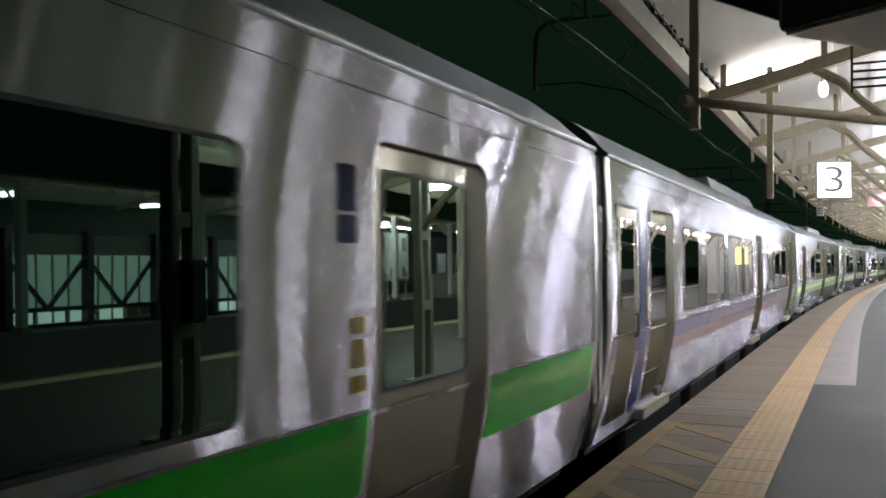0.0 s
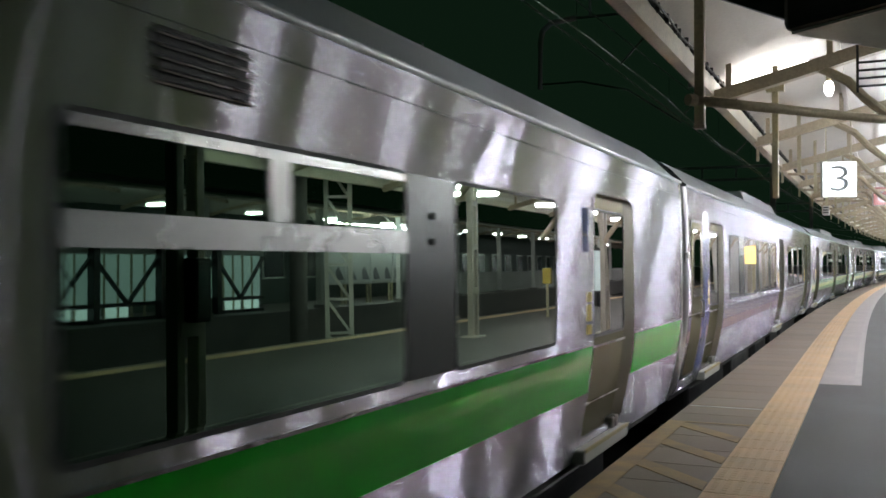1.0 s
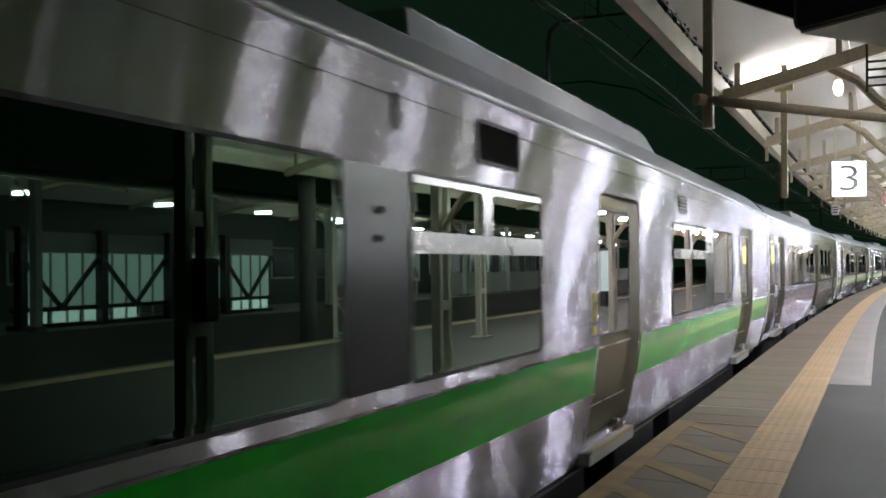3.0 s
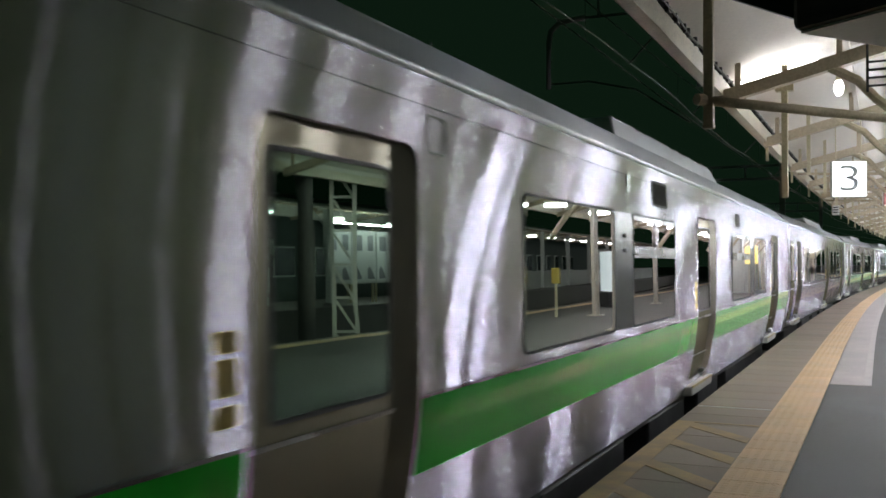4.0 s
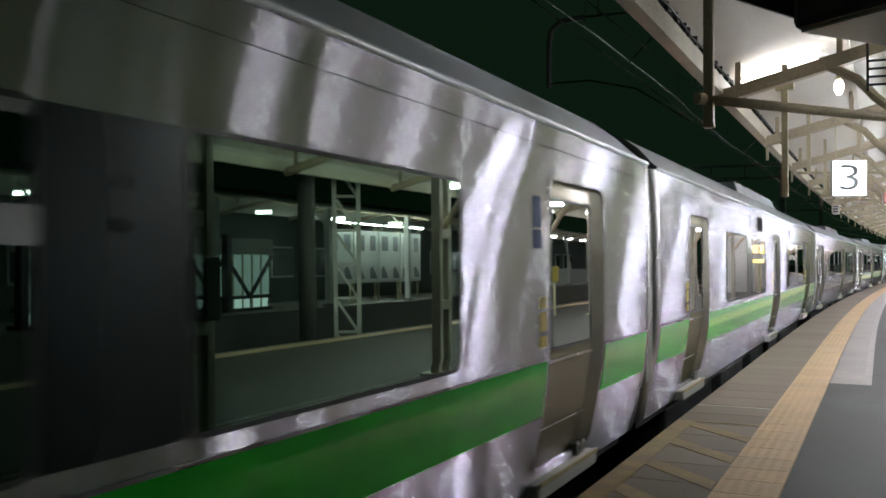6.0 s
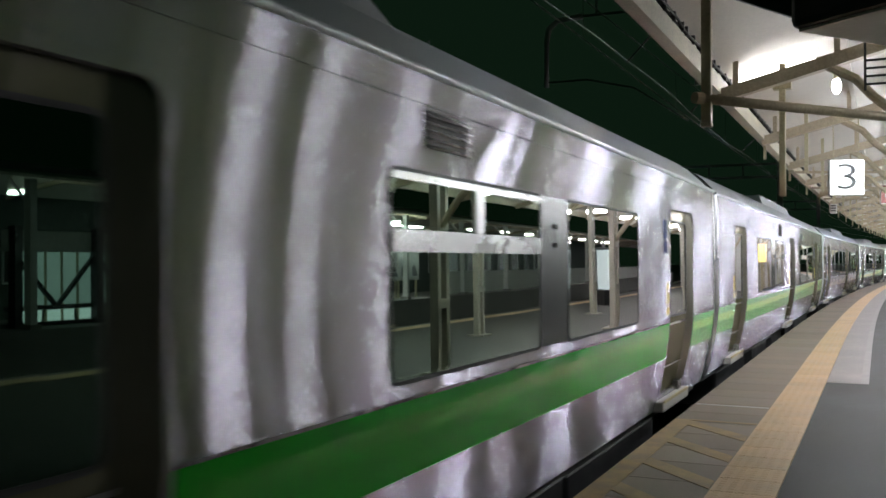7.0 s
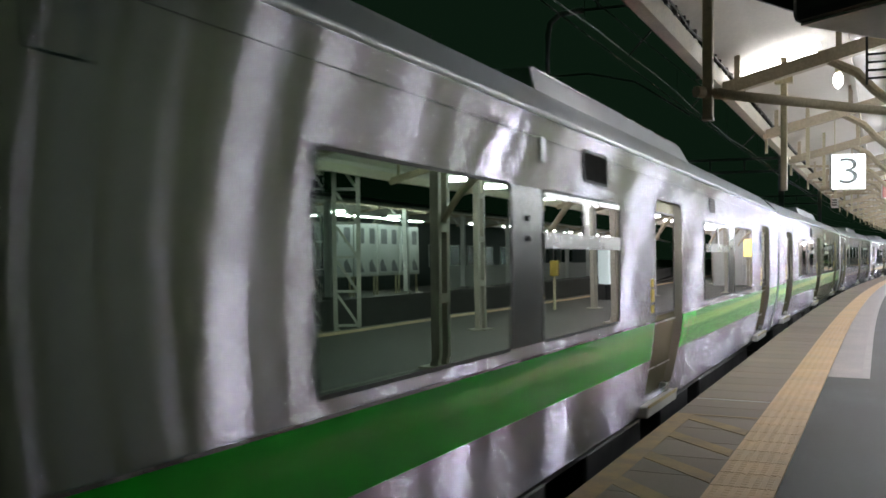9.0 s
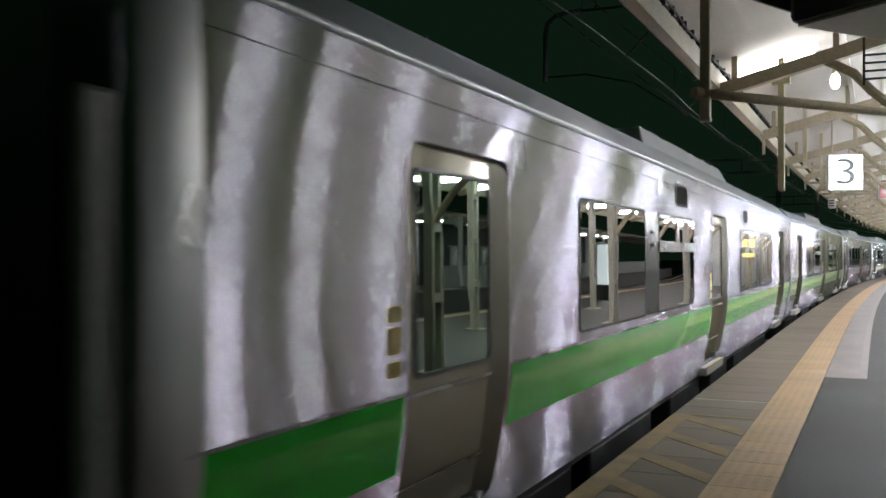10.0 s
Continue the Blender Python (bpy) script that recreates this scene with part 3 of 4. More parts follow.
def roof_unit(car, y0, y1):
    """The flat cooling unit cover: sloping sides and ends, a folded lip along its top edges."""
    bm = bmesh.new()
    lower = [(-1.12, y0 - 0.12), (1.12, y0 - 0.12), (1.12, y1 + 0.3), (-1.12, y1 + 0.3)]
    upper = [(-1.04, y0), (1.04, y0), (1.04, y1), (-1.04, y1)]
    low = [bm.verts.new((x, y, 2.6)) for x, y in lower]
    top = [bm.verts.new((x, y, 2.81)) for x, y in upper]
    bm.faces.new(top)
    bm.faces.new(low)
    for k in range(4):
        bm.faces.new((low[k], low[(k + 1) % 4], top[(k + 1) % 4], top[k]))
    bmesh.ops.bevel(bm, geom=list(bm.edges), offset=0.02, segments=2, profile=0.5, affect="EDGES")
    cover = part("roof_unit", bm, ROOF_STEEL, car, "grey cooling unit cover on the roof")
    for sx in (-1, 1):
        part("cover_rim", box(bmesh.new(), sx * 1.0 - 0.025, sx * 1.0 + 0.025, y0 + 0.1, y1 - 0.05, 2.8, 2.83, 0.008), TRIM_STEEL, cover, "pale folded rim")
    for k in range(4):
        y = y0 + 0.8 + k * 1.25
        part("cover_panel", box(bmesh.new(), -0.75, 0.75, y - 0.5, y + 0.5, 2.805, 2.825, 0.01), ROOF_STEEL, cover)


def corner(car, e, reach):
    """The bare rounded corner where the side turns into the end wall."""
    for mirror in (1, -1):
        bm = bmesh.new()
        zs = [p[0] for p in PROFILE]
        r = 0.055
        cols = [(0.0, -0.1), (0.0, 0.0)]
        if reach:
            cols.append((0.0, reach))
        cols += [(r * (1 - math.cos(radians(q))), reach + r * math.sin(radians(q))) for q in (22, 45, 67, 90)] + [(0.3, reach + r)]
        grid = [[bm.verts.new((mirror * (side_x(z) + 0.004 - dx), e * (HALF + dy), z)) for z in zs] for dx, dy in cols]
        for r0, r1 in zip(grid, grid[1:]):
            for k in range(len(zs) - 1):
                bm.faces.new((r0[k], r0[k + 1], r1[k + 1], r1[k]))
        part("corner_post", bm, TRIM_STEEL, car, "bare bright rounded corner", smooth=True)


def make_car(label, doors, windows, stripe, rear=0.0):
    """doors: (y0, y1); windows: (y0, y1, hopper); y runs forwards from the car's middle."""
    car = thing("rail_car", label, "rail car", "cars of the train")
    for mirror in (1, -1):
        openings = [(y0, y1, DOOR_LO, DOOR_HI) for y0, y1 in doors] + [(y0 + 0.03, y1 - 0.03, WIN_LO + 0.03, WIN_HI - 0.03) for y0, y1, h in windows]
        part("side_wall", side_skin(openings, mirror), STEEL, car, "brushed stainless steel side, slightly buckled", smooth=True)
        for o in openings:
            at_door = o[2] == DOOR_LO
            part("reveal", reveal(*o, mirror, 0.05, 0.19 if at_door else 0.0), SHADED_JAMB_STEEL if at_door else REVEAL, car)
        for y0, y1 in doors:
            car_door(car, y0, y1, mirror)
        for y0, y1, h in windows:
            car_window(car, y0, y1, mirror, h)
        # colour band, broken at the doors
        cuts = [-HALF + (0.12 if not rear else 0.02)] + [v for d in sorted(doors) for v in (d[0] - 0.036, d[1] + 0.036)] + [HALF - 0.1]
        for y0, y1 in zip(cuts[::2], cuts[1::2]):
            for z0, z1, mat in stripe:
                b = bmesh.new()
                wall_strip(b, y0, y1, z0, z1, 0.003, mirror)
                part("stripe", b, mat, car, smooth=True)
            b = bmesh.new()
            wall_strip(b, y0, y1, 0.838, 0.853, 0.006, mirror)
            part("waist_bead", b, BRIGHTWORK, car, "bright steel waist bead")
        b = bmesh.new()
        wall_strip(b, -HALF, HALF, 2.185, 2.19, 0.0015, mirror, step=3)
        part("seam", b, RUBBER, car, "thin dark seam below the gutter")
        # dark panels between paired windows
        ws = sorted(windows)
        for a, c in zip(ws, ws[1:]):
            if 0.2 < c[0] - a[1] < 0.8:
                b = bmesh.new()
                wall_strip(b, a[1] + 0.004, c[0] - 0.004, WIN_LO + 0.01, WIN_HI - 0.01, 0.003, mirror)
                pan = part("pillar_panel", b, PILLAR, car, "dark glossy panel between the windows")
                for z in (1.56, 1.68):
                    y = (a[1] + c[0]) / 2
                    b = bmesh.new()
                    bar(b, (mirror * 1.40, y, z), (mirror * 1.415, y, z), 0.018, 10)
                    part("stud", b, RUBBER, pan)
    # roof with gutters
    bm = bmesh.new()
    line = [(x, z) for x, z in ROOFLINE] + [(-x, z) for x, z in reversed(ROOFLINE[:-1])]
    n = 10
    ys = [-HALF + 2 * HALF * i / n for i in range(n)] + [HALF - 0.75, HALF - 0.4, HALF - 0.15, HALF]
    rows = []
    for y in ys:
        low = {HALF: 0.35, HALF - 0.15: 0.62, HALF - 0.4: 0.88}.get(y, 1.0)
        rows.append([bm.verts.new((x, y, 2.36 + (z - 2.36) * low if z > 2.36 else z)) for x, z in line])
    for r0, r1 in zip(rows, rows[1:]):
        for k in range(len(line) - 1):
            bm.faces.new((r0[k], r0[k + 1], r1[k + 1], r1[k]))
    part("roof", bm, ROOF_STEEL, car, "grey steel roof", smooth=True)
    roof_unit(car, -3.2, 2.3)
    # ends
    for e in (-1, 1):
        bm = bmesh.new()
        top = [(x, 2.36 + (z - 2.36) * 0.35 if z > 2.36 and e > 0 else z) for x, z in line]
        outline = [(x, z) for z, x in PROFILE] + top + [(-x, z) for z, x in reversed(PROFILE)]
        face = [bm.verts.new((x, e * HALF, z)) for x, z in outline]
        bm.faces.new(face)
        bmesh.ops.remove_doubles(bm, verts=bm.verts, dist=0.002)
        part("end_wall", bm, STEEL, car)
        corner(car, e, rear if e < 0 else 0.0)
    part("gangway", box(bmesh.new(), -0.5, 0.5, HALF, HALF + 0.4, 0.1, 2.15, 0.03), RUBBER, car, "black gangway bellows")
    for sx in (-1, 1):
        hood = part("gap_panel", box(bmesh.new(), sx * 1.33 - 0.025, sx * 1.33 + 0.025, HALF + 0.06, HALF + 0.2, 0.35, 1.93, 0.02), HOOD, car, "grey rubber guard closing the gap")
        part("gap_panel", box(bmesh.new(), sx * 1.345 - 0.025, sx * 1.345 + 0.025, -HALF - rear - 0.2, -HALF - rear - 0.05, 0.35, 1.93, 0.02), HOOD, car, "grey rubber guard closing the gap")
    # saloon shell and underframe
    # closed box without fittings; the unlit saloon's darkness is put into its colour
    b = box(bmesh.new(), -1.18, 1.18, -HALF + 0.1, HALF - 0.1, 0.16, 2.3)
    part("saloon", b, SALOON, car, "near-black shell standing in for the unlit interior")
    part("underframe", box(bmesh.new(), -1.15, 1.15, -HALF + 0.15, HALF - 0.15, -0.16, 0.02), BLACK, car)
    for y0, y1 in ((-5.5, -3.2), (-2.2, -0.3), (0.6, 2.2), (3.0, 5.2)):
        part("equipment_box", box(bmesh.new(), -1.1, 1.16, y0, y1, -0.7, -0.13, 0.03), BLACK, car)
    for yc in (-7.2, 7.2):
        part("bogie", box(bmesh.new(), -1.05, 1.05, yc - 1.6, yc + 1.6, -0.75, -0.2, 0.06), BLACK, car)
    return car


def fixtures(car, doors, louvre=None, sign=None):
    """Louvre, destination window, stickers and small plates on the platform side."""
    if louvre:
        y0, y1 = louvre
        v = thing_part(car, "louvre")
        # no hole is cut: a black sheet on the skin paints the shade between slats
        b = bmesh.new()
        wall_strip(b, y0, y1, 1.985, 2.165, 0.004)
        part("louvre_backing", b, RUBBER, v, "black sheet standing in for the shade between the slats")
        for k in range(5):
            z = 1.995 + k * 0.037
            b = box(bmesh.new(), -0.012, 0.012, y0, y1, -0.003, 0.003, m=Matrix.Translation((side_x(z) + 0.01, 0, z)) @ Matrix.Rotation(radians(35), 4, "Y"))
            part("slat", b, TRIM_STEEL, v)
    if sign:
        y0, y1 = sign
        part("sign_window", pane_mesh(y0, y1, 2.0, 2.2, 0.03, 0.004), SIGN_DARK, car, "dark unlit destination window")
        part("sign_window_seal", ring_mesh(y0 - 0.02, y1 + 0.02, 1.98, 2.22, 0.045, 0.022, 0.008, 0.01), RUBBER, car)
        part("plate", pane_mesh(y0 - 0.95, y0 - 0.87, 2.04, 2.2, 0.02, 0.008), PILLAR, car, "small dark plate")
    for k, (y0, y1) in enumerate(doors):
        if k == len(doors) - 1:
            part("access_panel", ring_mesh(y1 + 0.1, y1 + 0.3, 1.97, 2.15, 0.012, 0.008, 0.003, 0.004), PILLAR, car, "outline of a small access panel")
        for k, (z0, z1) in enumerate(((0.93, 1.0), (1.03, 1.15), (1.17, 1.24))):
            part("sticker", pane_mesh(y0 - 0.2, y0 - 0.085, z0, z1, 0.01, 0.003, thick=0.002), YELLOW_TAG, car, "yellow warning sticker")


def shift(pairs):
    return [(HALF - b, HALF - a) + tuple(r) for a, b, *r in pairs]


GREEN_BAND = [(0.485, 0.838, GREEN)]
MID_DOORS = shift([(1.54, 2.82), (10.23, 11.53), (18.8, 20.08)])
MID_WINDOWS = shift([(4.22, 6.28, False), (6.84, 8.84, True), (12.88, 14.8, True), (15.34, 17.42, False)])
LEAD_DOORS = shift([(2.32, 3.64), (10.23, 11.53), (18.72, 19.98)])
LEAD_WINDOWS = shift([(4.58, 6.26, False), (6.8, 8.82, True), (12.86, 14.66, True), (15.24, 17.34, False)])
LOUVRE = (HALF - 8.44, HALF - 7.97)
DEST = (HALF - 13.85, HALF - 13.25)

mid_car = make_car("stainless steel electric train car with a green band", MID_DOORS, MID_WINDOWS, GREEN_BAND, rear=0.17)
fixtures(mid_car, MID_DOORS, LOUVRE, DEST)
for z0, z1 in ((1.67, 1.86), (1.54, 1.655)):
    part("notice", pane_mesh(MID_DOORS[0][0] - 0.32, MID_DOORS[0][0] - 0.17, z0, z1, 0.01, 0.003, thick=0.002), BLUE_TAG, mid_car, "dark blue notice beside the door")
lead_car = make_car("stainless steel train car with green band and longer front end", LEAD_DOORS, LEAD_WINDOWS, GREEN_BAND)
fixtures(lead_car, LEAD_DOORS, LOUVRE, DEST)
for z0, z1 in ((1.67, 1.86), (1.54, 1.655)):
    part("notice", pane_mesh(LEAD_DOORS[0][0] - 0.3, LEAD_DOORS[0][0] - 0.16, z0, z1, 0.01, 0.003, thick=0.002), BLUE_TAG, lead_car, "dark blue notice beside the door")

# reserved-seat car with lavender and red bands
SEAT_DOORS = [(-HALF + a, -HALF + b) for a, b in ((1.64, 2.85), (11.0, 12.2), (18.8, 20.0))]
SEAT_WINDOWS = [(-HALF + a, -HALF + b, False) for a, b in ((3.45, 4.45), (5.05, 6.75), (7.15, 8.8), (9.2, 10.4), (13.2, 14.3), (14.8, 16.0), (16.5, 17.8))]
seat_car = make_car("stainless steel train car with lavender and red bands", SEAT_DOORS, SEAT_WINDOWS, [(0.66, 0.82, PURPLE), (0.52, 0.655, REDFILM)])
fixtures(seat_car, SEAT_DOORS)
b = bmesh.new()
wall_strip(b, -HALF + 1.16, -HALF + 1.46, 0.06, 2.1, 0.004)
part("blue_panel", b, BLUEFILM, seat_car, "tall blue panel beside the rear door")
cd = bmesh.new()
wall_strip(cd, -HALF + 0.3, -HALF + 1.02, 0.1, 1.95, 0.004)
crew = part("crew_door", cd, DIM_DOOR_STEEL, seat_car, "narrow stainless crew door")
part("crew_pane", pane_mesh(-HALF + 0.42, -HALF + 0.9, 1.05, 1.85, 0.04, 0.008), GLASS, crew)
part("crew_seal", ring_mesh(-HALF + 0.27, -HALF + 1.05, 0.08, 1.97, 0.05, 0.03, 0.008, 0.02), RUBBER, crew)
b = bmesh.new()
bar(b, (1.44, -HALF + 0.93, 0.8), (1.44, -HALF + 0.93, 1.0), 0.014, 8)
bar(b, (1.40, -HALF + 0.93, 0.8), (1.44, -HALF + 0.93, 0.8), 0.012, 8)
bar(b, (1.40, -HALF + 0.93, 1.0), (1.44, -HALF + 0.93, 1.0), 0.012, 8)
part("crew_handle", b, TRIM_STEEL, crew, "bright grab handle")

PITCH = 22.0
CARS = [(lead_car, 0), (mid_car, -1), (seat_car, 1)]
for k in (-2, 2, 3, 4, 5):
    CARS.append((copy_thing(mid_car, Matrix()), k if k > 0 else k - 0.02))

# ---- overhead line ----
def overhead(a, label):
    w = thing("overhead_line", label, "overhead line", "overhead lines")
    part("contact_wire", tube_along(bmesh.new(), [along(s, a, 4.2) for s in stations(-20, 160, 6)], 0.009, 5), WIRE, w)
    pts = []
    for s in stations(-20, 160, 4):
        u = ((s + 20) % 45) / 45
        pts.append(along(s, a, 4.62 + 0.5 * (2 * u - 1) ** 2))
    part("messenger_wire", tube_along(bmesh.new(), pts, 0.009, 5), WIRE, w)
    for s in stations(-18, 158, 6):
        u = ((s + 20) % 45) / 45
        part("dropper", bar(bmesh.new(), along(s, a, 4.2), along(s, a, 4.62 + 0.5 * (2 * u - 1) ** 2), 0.004, 4), WIRE, w)


overhead(TRACK, "dark overhead wires with droppers above the track")
overhead(-7.3, "dark overhead wires above the further track")

# ---- things on and over the platform ----
def text_mesh(body, size, name):
    c = bpy.data.curves.new(name, "FONT")
    c.body, c.size, c.align_x, c.align_y, c.extrude, c.offset = body, size, "CENTER", "CENTER", 0.002, -0.003
    tmp = new(name, c)
    me = bpy.data.meshes.new_from_object(tmp.evaluated_get(bpy.context.evaluated_depsgraph_get()))
    bpy.data.objects.remove(tmp)
    return me


def hung_sign(at, w, h, d, lit, ink, character, label, rods):
    g = thing("hanging_sign", label, "sign", at=at)
    part("housing", box(bmesh.new(), -w / 2, w / 2, -d / 2, d / 2, -h / 2, h / 2, 0.02), BOXBELLY, g)
    for sy in (-1, 1):
        part("face", box(bmesh.new(), -w / 2 + 0.015, w / 2 - 0.015, sy * (d / 2 + 0.003) - 0.003, sy * (d / 2 + 0.003) + 0.003, -h / 2 + 0.015, h / 2 - 0.015), lit, g, "lit face")
        me = text_mesh(character, h * 0.98, "numeral")
        me.materials.append(ink)
        ob = new("numeral", me)
        ob.parent = g
        for v in me.vertices:
            v.co.x, v.co.y = v.co.x * 1.42, v.co.y * 1.05
        ob.matrix_basis = pose(0, sy * (d / 2 + 0.009), -0.01, 90, 0, 0 if sy < 0 else 180)
    for x in (-w * 0.36, w * 0.36):
        part("rod", bar(bmesh.new(), (x, 0, h / 2), (x, 0, h / 2 + rods), 0.01, 6), POST, g)
    return g


hung_sign(at_line(17.72, -0.515, 2.89, 14), 0.57, 0.62, 0.14, SIGN_GLOW, SIGN_INK, "3", "white lit sign with a grey 3 under the canopy", 0.85)
red = hung_sign(at_line(26.5, 0.2, 3.14, 10), 0.48, 0.48, 0.12, RED_GLOW, BOARD_GREY, "6", "dull red square sign hung under the canopy", 0.7)

# large housing hung near the start of the canopy
hb = thing("display_housing", "large black display housing with a grey underside", "display", at=pose(-0.54, 6.6, 2.96, 0, 0, -37.4))
bm = box(bmesh.new(), 0, 1.7, 0, 1.25, 0.012, 0.75, 0.06)
part("case", bm, DARKBOX, hb, "black rounded case")
part("belly", box(bmesh.new(), 0.05, 1.65, 0.05, 1.2, 0.0, 0.02), BOXBELLY, hb, "pale grey underside")
for x in (0.3, 1.4):
    part("bracket", bar(bmesh.new(), (x, 0.6, 0.74), (x, 0.6, 1.25), 0.03, square=True), POST, hb)

b = bmesh.new()
plate = [(-0.46, 3.1), (-0.46, 3.98), (-1.25, 3.72), (-1.25, 3.455)]
near, away = [[b.verts.new((a, q, z)) for a, z in plate] for q in (6.9, 6.95)]
b.faces.new(near)
b.faces.new(away)
for k in range(4):
    b.faces.new((near[k], near[(k + 1) % 4], away[(k + 1) % 4], away[k]))
bmesh.ops.transform(b, matrix=hb.matrix_basis.inverted(), verts=b.verts)
part("gusset", b, DARKBOX, hb, "black side plate holding the housing")

# bright batten and bulb at the second rib
bt = thing("batten_lamp", "long bright batten lamp fixed beside a canopy rib", "lamp", at=pose(0, 0, 0))
b = bmesh.new()
bar(b, along(11.7, -1.5, 3.55), along(11.7, -0.66, 3.82), 0.05, square=True)
part("diffuser", b, BATTEN_GLOW, bt, "glowing white diffuser")
b = bmesh.new()
bar(b, along(11.8, -1.5, 3.63), along(11.8, -0.62, 3.9), 0.05, square=True)
part("tray", b, BOXBELLY, bt)
lb = thing("bulb_lamp", "bright oval lamp on a thin stem under the canopy", "lamp", at=at_line(12.9, -0.48, 3.66))
b = bmesh.new()
bmesh.ops.create_uvsphere(b, u_segments=16, v_segments=10, radius=0.068)
bmesh.ops.scale(b, vec=(0.85, 0.85, 1.5), verts=b.verts)
part("bulb", b, LAMP_GLOW, lb, "glowing oval glass", smooth=True)
part("cap", bar(bmesh.new(), (0, 0, 0.08), (0, 0, 0.18), 0.035, 10), POST, lb)
part("stem", bar(bmesh.new(), (0, 0, 0.17), (0, 0, 0.36), 0.012, 6), POST, lb)

# slanting pipe and hanger at the first rib
pipe = thing("drain_pipe", "long slanting grey-brown pipe under the canopy", "pipe")
part("pipe_run", bar(bmesh.new(), (-1.33, 7.8, 2.775), (1.3, 11.08, 2.77), 0.042, 12), BEAM, pipe, smooth=True)
part("pipe_end", bar(bmesh.new(), (-1.345, 7.782, 2.775), (-1.3, 7.838, 2.775), 0.048, 12), BEAM, pipe)
hang = thing("hanging_post", "brown steel post hanging from the canopy", "post", "hanging posts")
part("post", box(bmesh.new(), -1.31, -1.23, 7.86, 7.94, 2.58, 3.82, 0.01), POST, hang)
part("foot", box(bmesh.new(), -1.315, -1.225, 7.855, 7.945, 2.55, 2.585, 0.008), POST, hang)
hang = thing("hanging_post", "brown steel post hanging from a canopy rib", "post", "hanging posts")
part("post", box(bmesh.new(), -1.035, -0.965, 11.45, 11.52, 2.2, 3.72, 0.008), POST, hang)
part("cleat", box(bmesh.new(), -1.1, -0.9, 11.43, 11.54, 3.42, 3.5, 0.006), POST, hang)

# cables along the canopy edge with clips
cab = thing("edge_cable", "bundle of black cables clipped along the canopy edge", "cable")
rng = random.Random(4)
for a, z, r in ((-1.62, 3.58, 0.016), (-1.57, 3.55, 0.012), (-1.68, 3.46, 0.012)):
    pts = [along(s, a + rng.uniform(-0.012, 0.012), z + rng.uniform(-0.03, 0.015)) for s in stations(CANOPY_START + 0.2, 60, 0.5)]
    part("cable_run", tube_along(bmesh.new(), pts, r, 5), CABLE, cab)
for s in stations(6.2, 30, 0.38):
    b = box(bmesh.new(), -0.03, 0.03, -0.02, 0.02, -0.05, 0.03, m=at_line(s + rng.uniform(-0.1, 0.1), -1.6, 3.56))
    part("clip", b, CABLE, cab)
sc = thing("signal_cable", "pale cable strung outside the canopy edge", "cable")
part("cable_run", tube_along(bmesh.new(), [along(q, -1.95 + 0.01 * math.sin(q * 2.1), 3.155 + 0.03 * math.cos(q * 0.71)) for q in stations(4.0, 70, 1.0)], 0.0045, 6), WIRE, sc)
for q in (8.0, 11.0, 15.4, 19.8, 24.2, 28.6, 33.0):
    part("strap", bar(bmesh.new(), along(q, -1.95, 3.155), along(q, -1.74, 3.37), 0.008, 5), CABLE, sc)
# antenna-like rack near the end of the display
rack = thing("cable_rack", "small dark ladder rack under the canopy", "rack", at=at_line(10.4, 0.02, 3.35))
for z in (-0.12, -0.04, 0.04, 0.12):
    part("rung", bar(bmesh.new(), (-0.14, 0, z), (0.2, 0, z), 0.012, 6), CABLE, rack)
for x in (-0.14, 0.2):
    part("stile", bar(bmesh.new(), (x, 0, -0.18), (x, 0, 0.6), 0.014, 6), CABLE, rack)

# small camera box on the canopy edge further on
cbx = thing("camera_box", "small pale equipment box on the canopy edge", "box", at=at_line(33.0, -1.5, 3.15))
part("case", box(bmesh.new(), -0.1, 0.1, -0.15, 0.15, -0.16, 0.14, 0.015), BOXBELLY, cbx)
for k in range(3):
    part("slot", box(bmesh.new(), -0.08, 0.08, -0.156, -0.15, -0.1 + k * 0.08, -0.06 + k * 0.08), RUBBER, cbx)
part("hanger", bar(bmesh.new(), (0, 0, 0.13), (0, 0, 0.4), 0.015, 6), POST, cbx)

# lit panels further down the platform
yp = thing("lit_panel", "bright yellow lit panel on a post", "sign", at=at_line(45.0, 1.1, 0, 35))
part("panel", box(bmesh.new(), -0.32, 0.32, -0.05, 0.05, 1.45, 2.25, 0.01), LIT_YELLOW, yp, "glowing yellow face")
part("post", box(bmesh.new(), -0.05, 0.05, 0.055, 0.13, 0, 2.3, 0.01), POST, yp)
vm = thing("timetable_board", "pale lit notice board standing on the platform", "board", at=at_line(33.0, 4.9, 0, 55))
part("panel", box(bmesh.new(), -0.5, 0.5, -0.06, 0.06, 0.55, 1.95, 0.01), PANE_GLOW, vm, "pale glowing face")
part("plinth", box(bmesh.new(), -0.55, 0.55, -0.2, 0.2, 0, 0.54, 0.02), DARKBOX, vm)
part("hood", box(bmesh.new(), -0.55, 0.55, -0.1, 0.1, 1.955, 2.05, 0.01), DARKBOX, vm)
yb = thing("call_box", "yellow call box on a slim post", "box", at=at_line(26.0, 4.6))
part("post", bar(bmesh.new(), (0, 0, 0), (0, 0, 1.0), 0.04, 10), POST, yb)
part("case", box(bmesh.new(), -0.12, 0.12, -0.1, 0.1, 0.95, 1.4, 0.02), LIFT_YELLOW, yb)

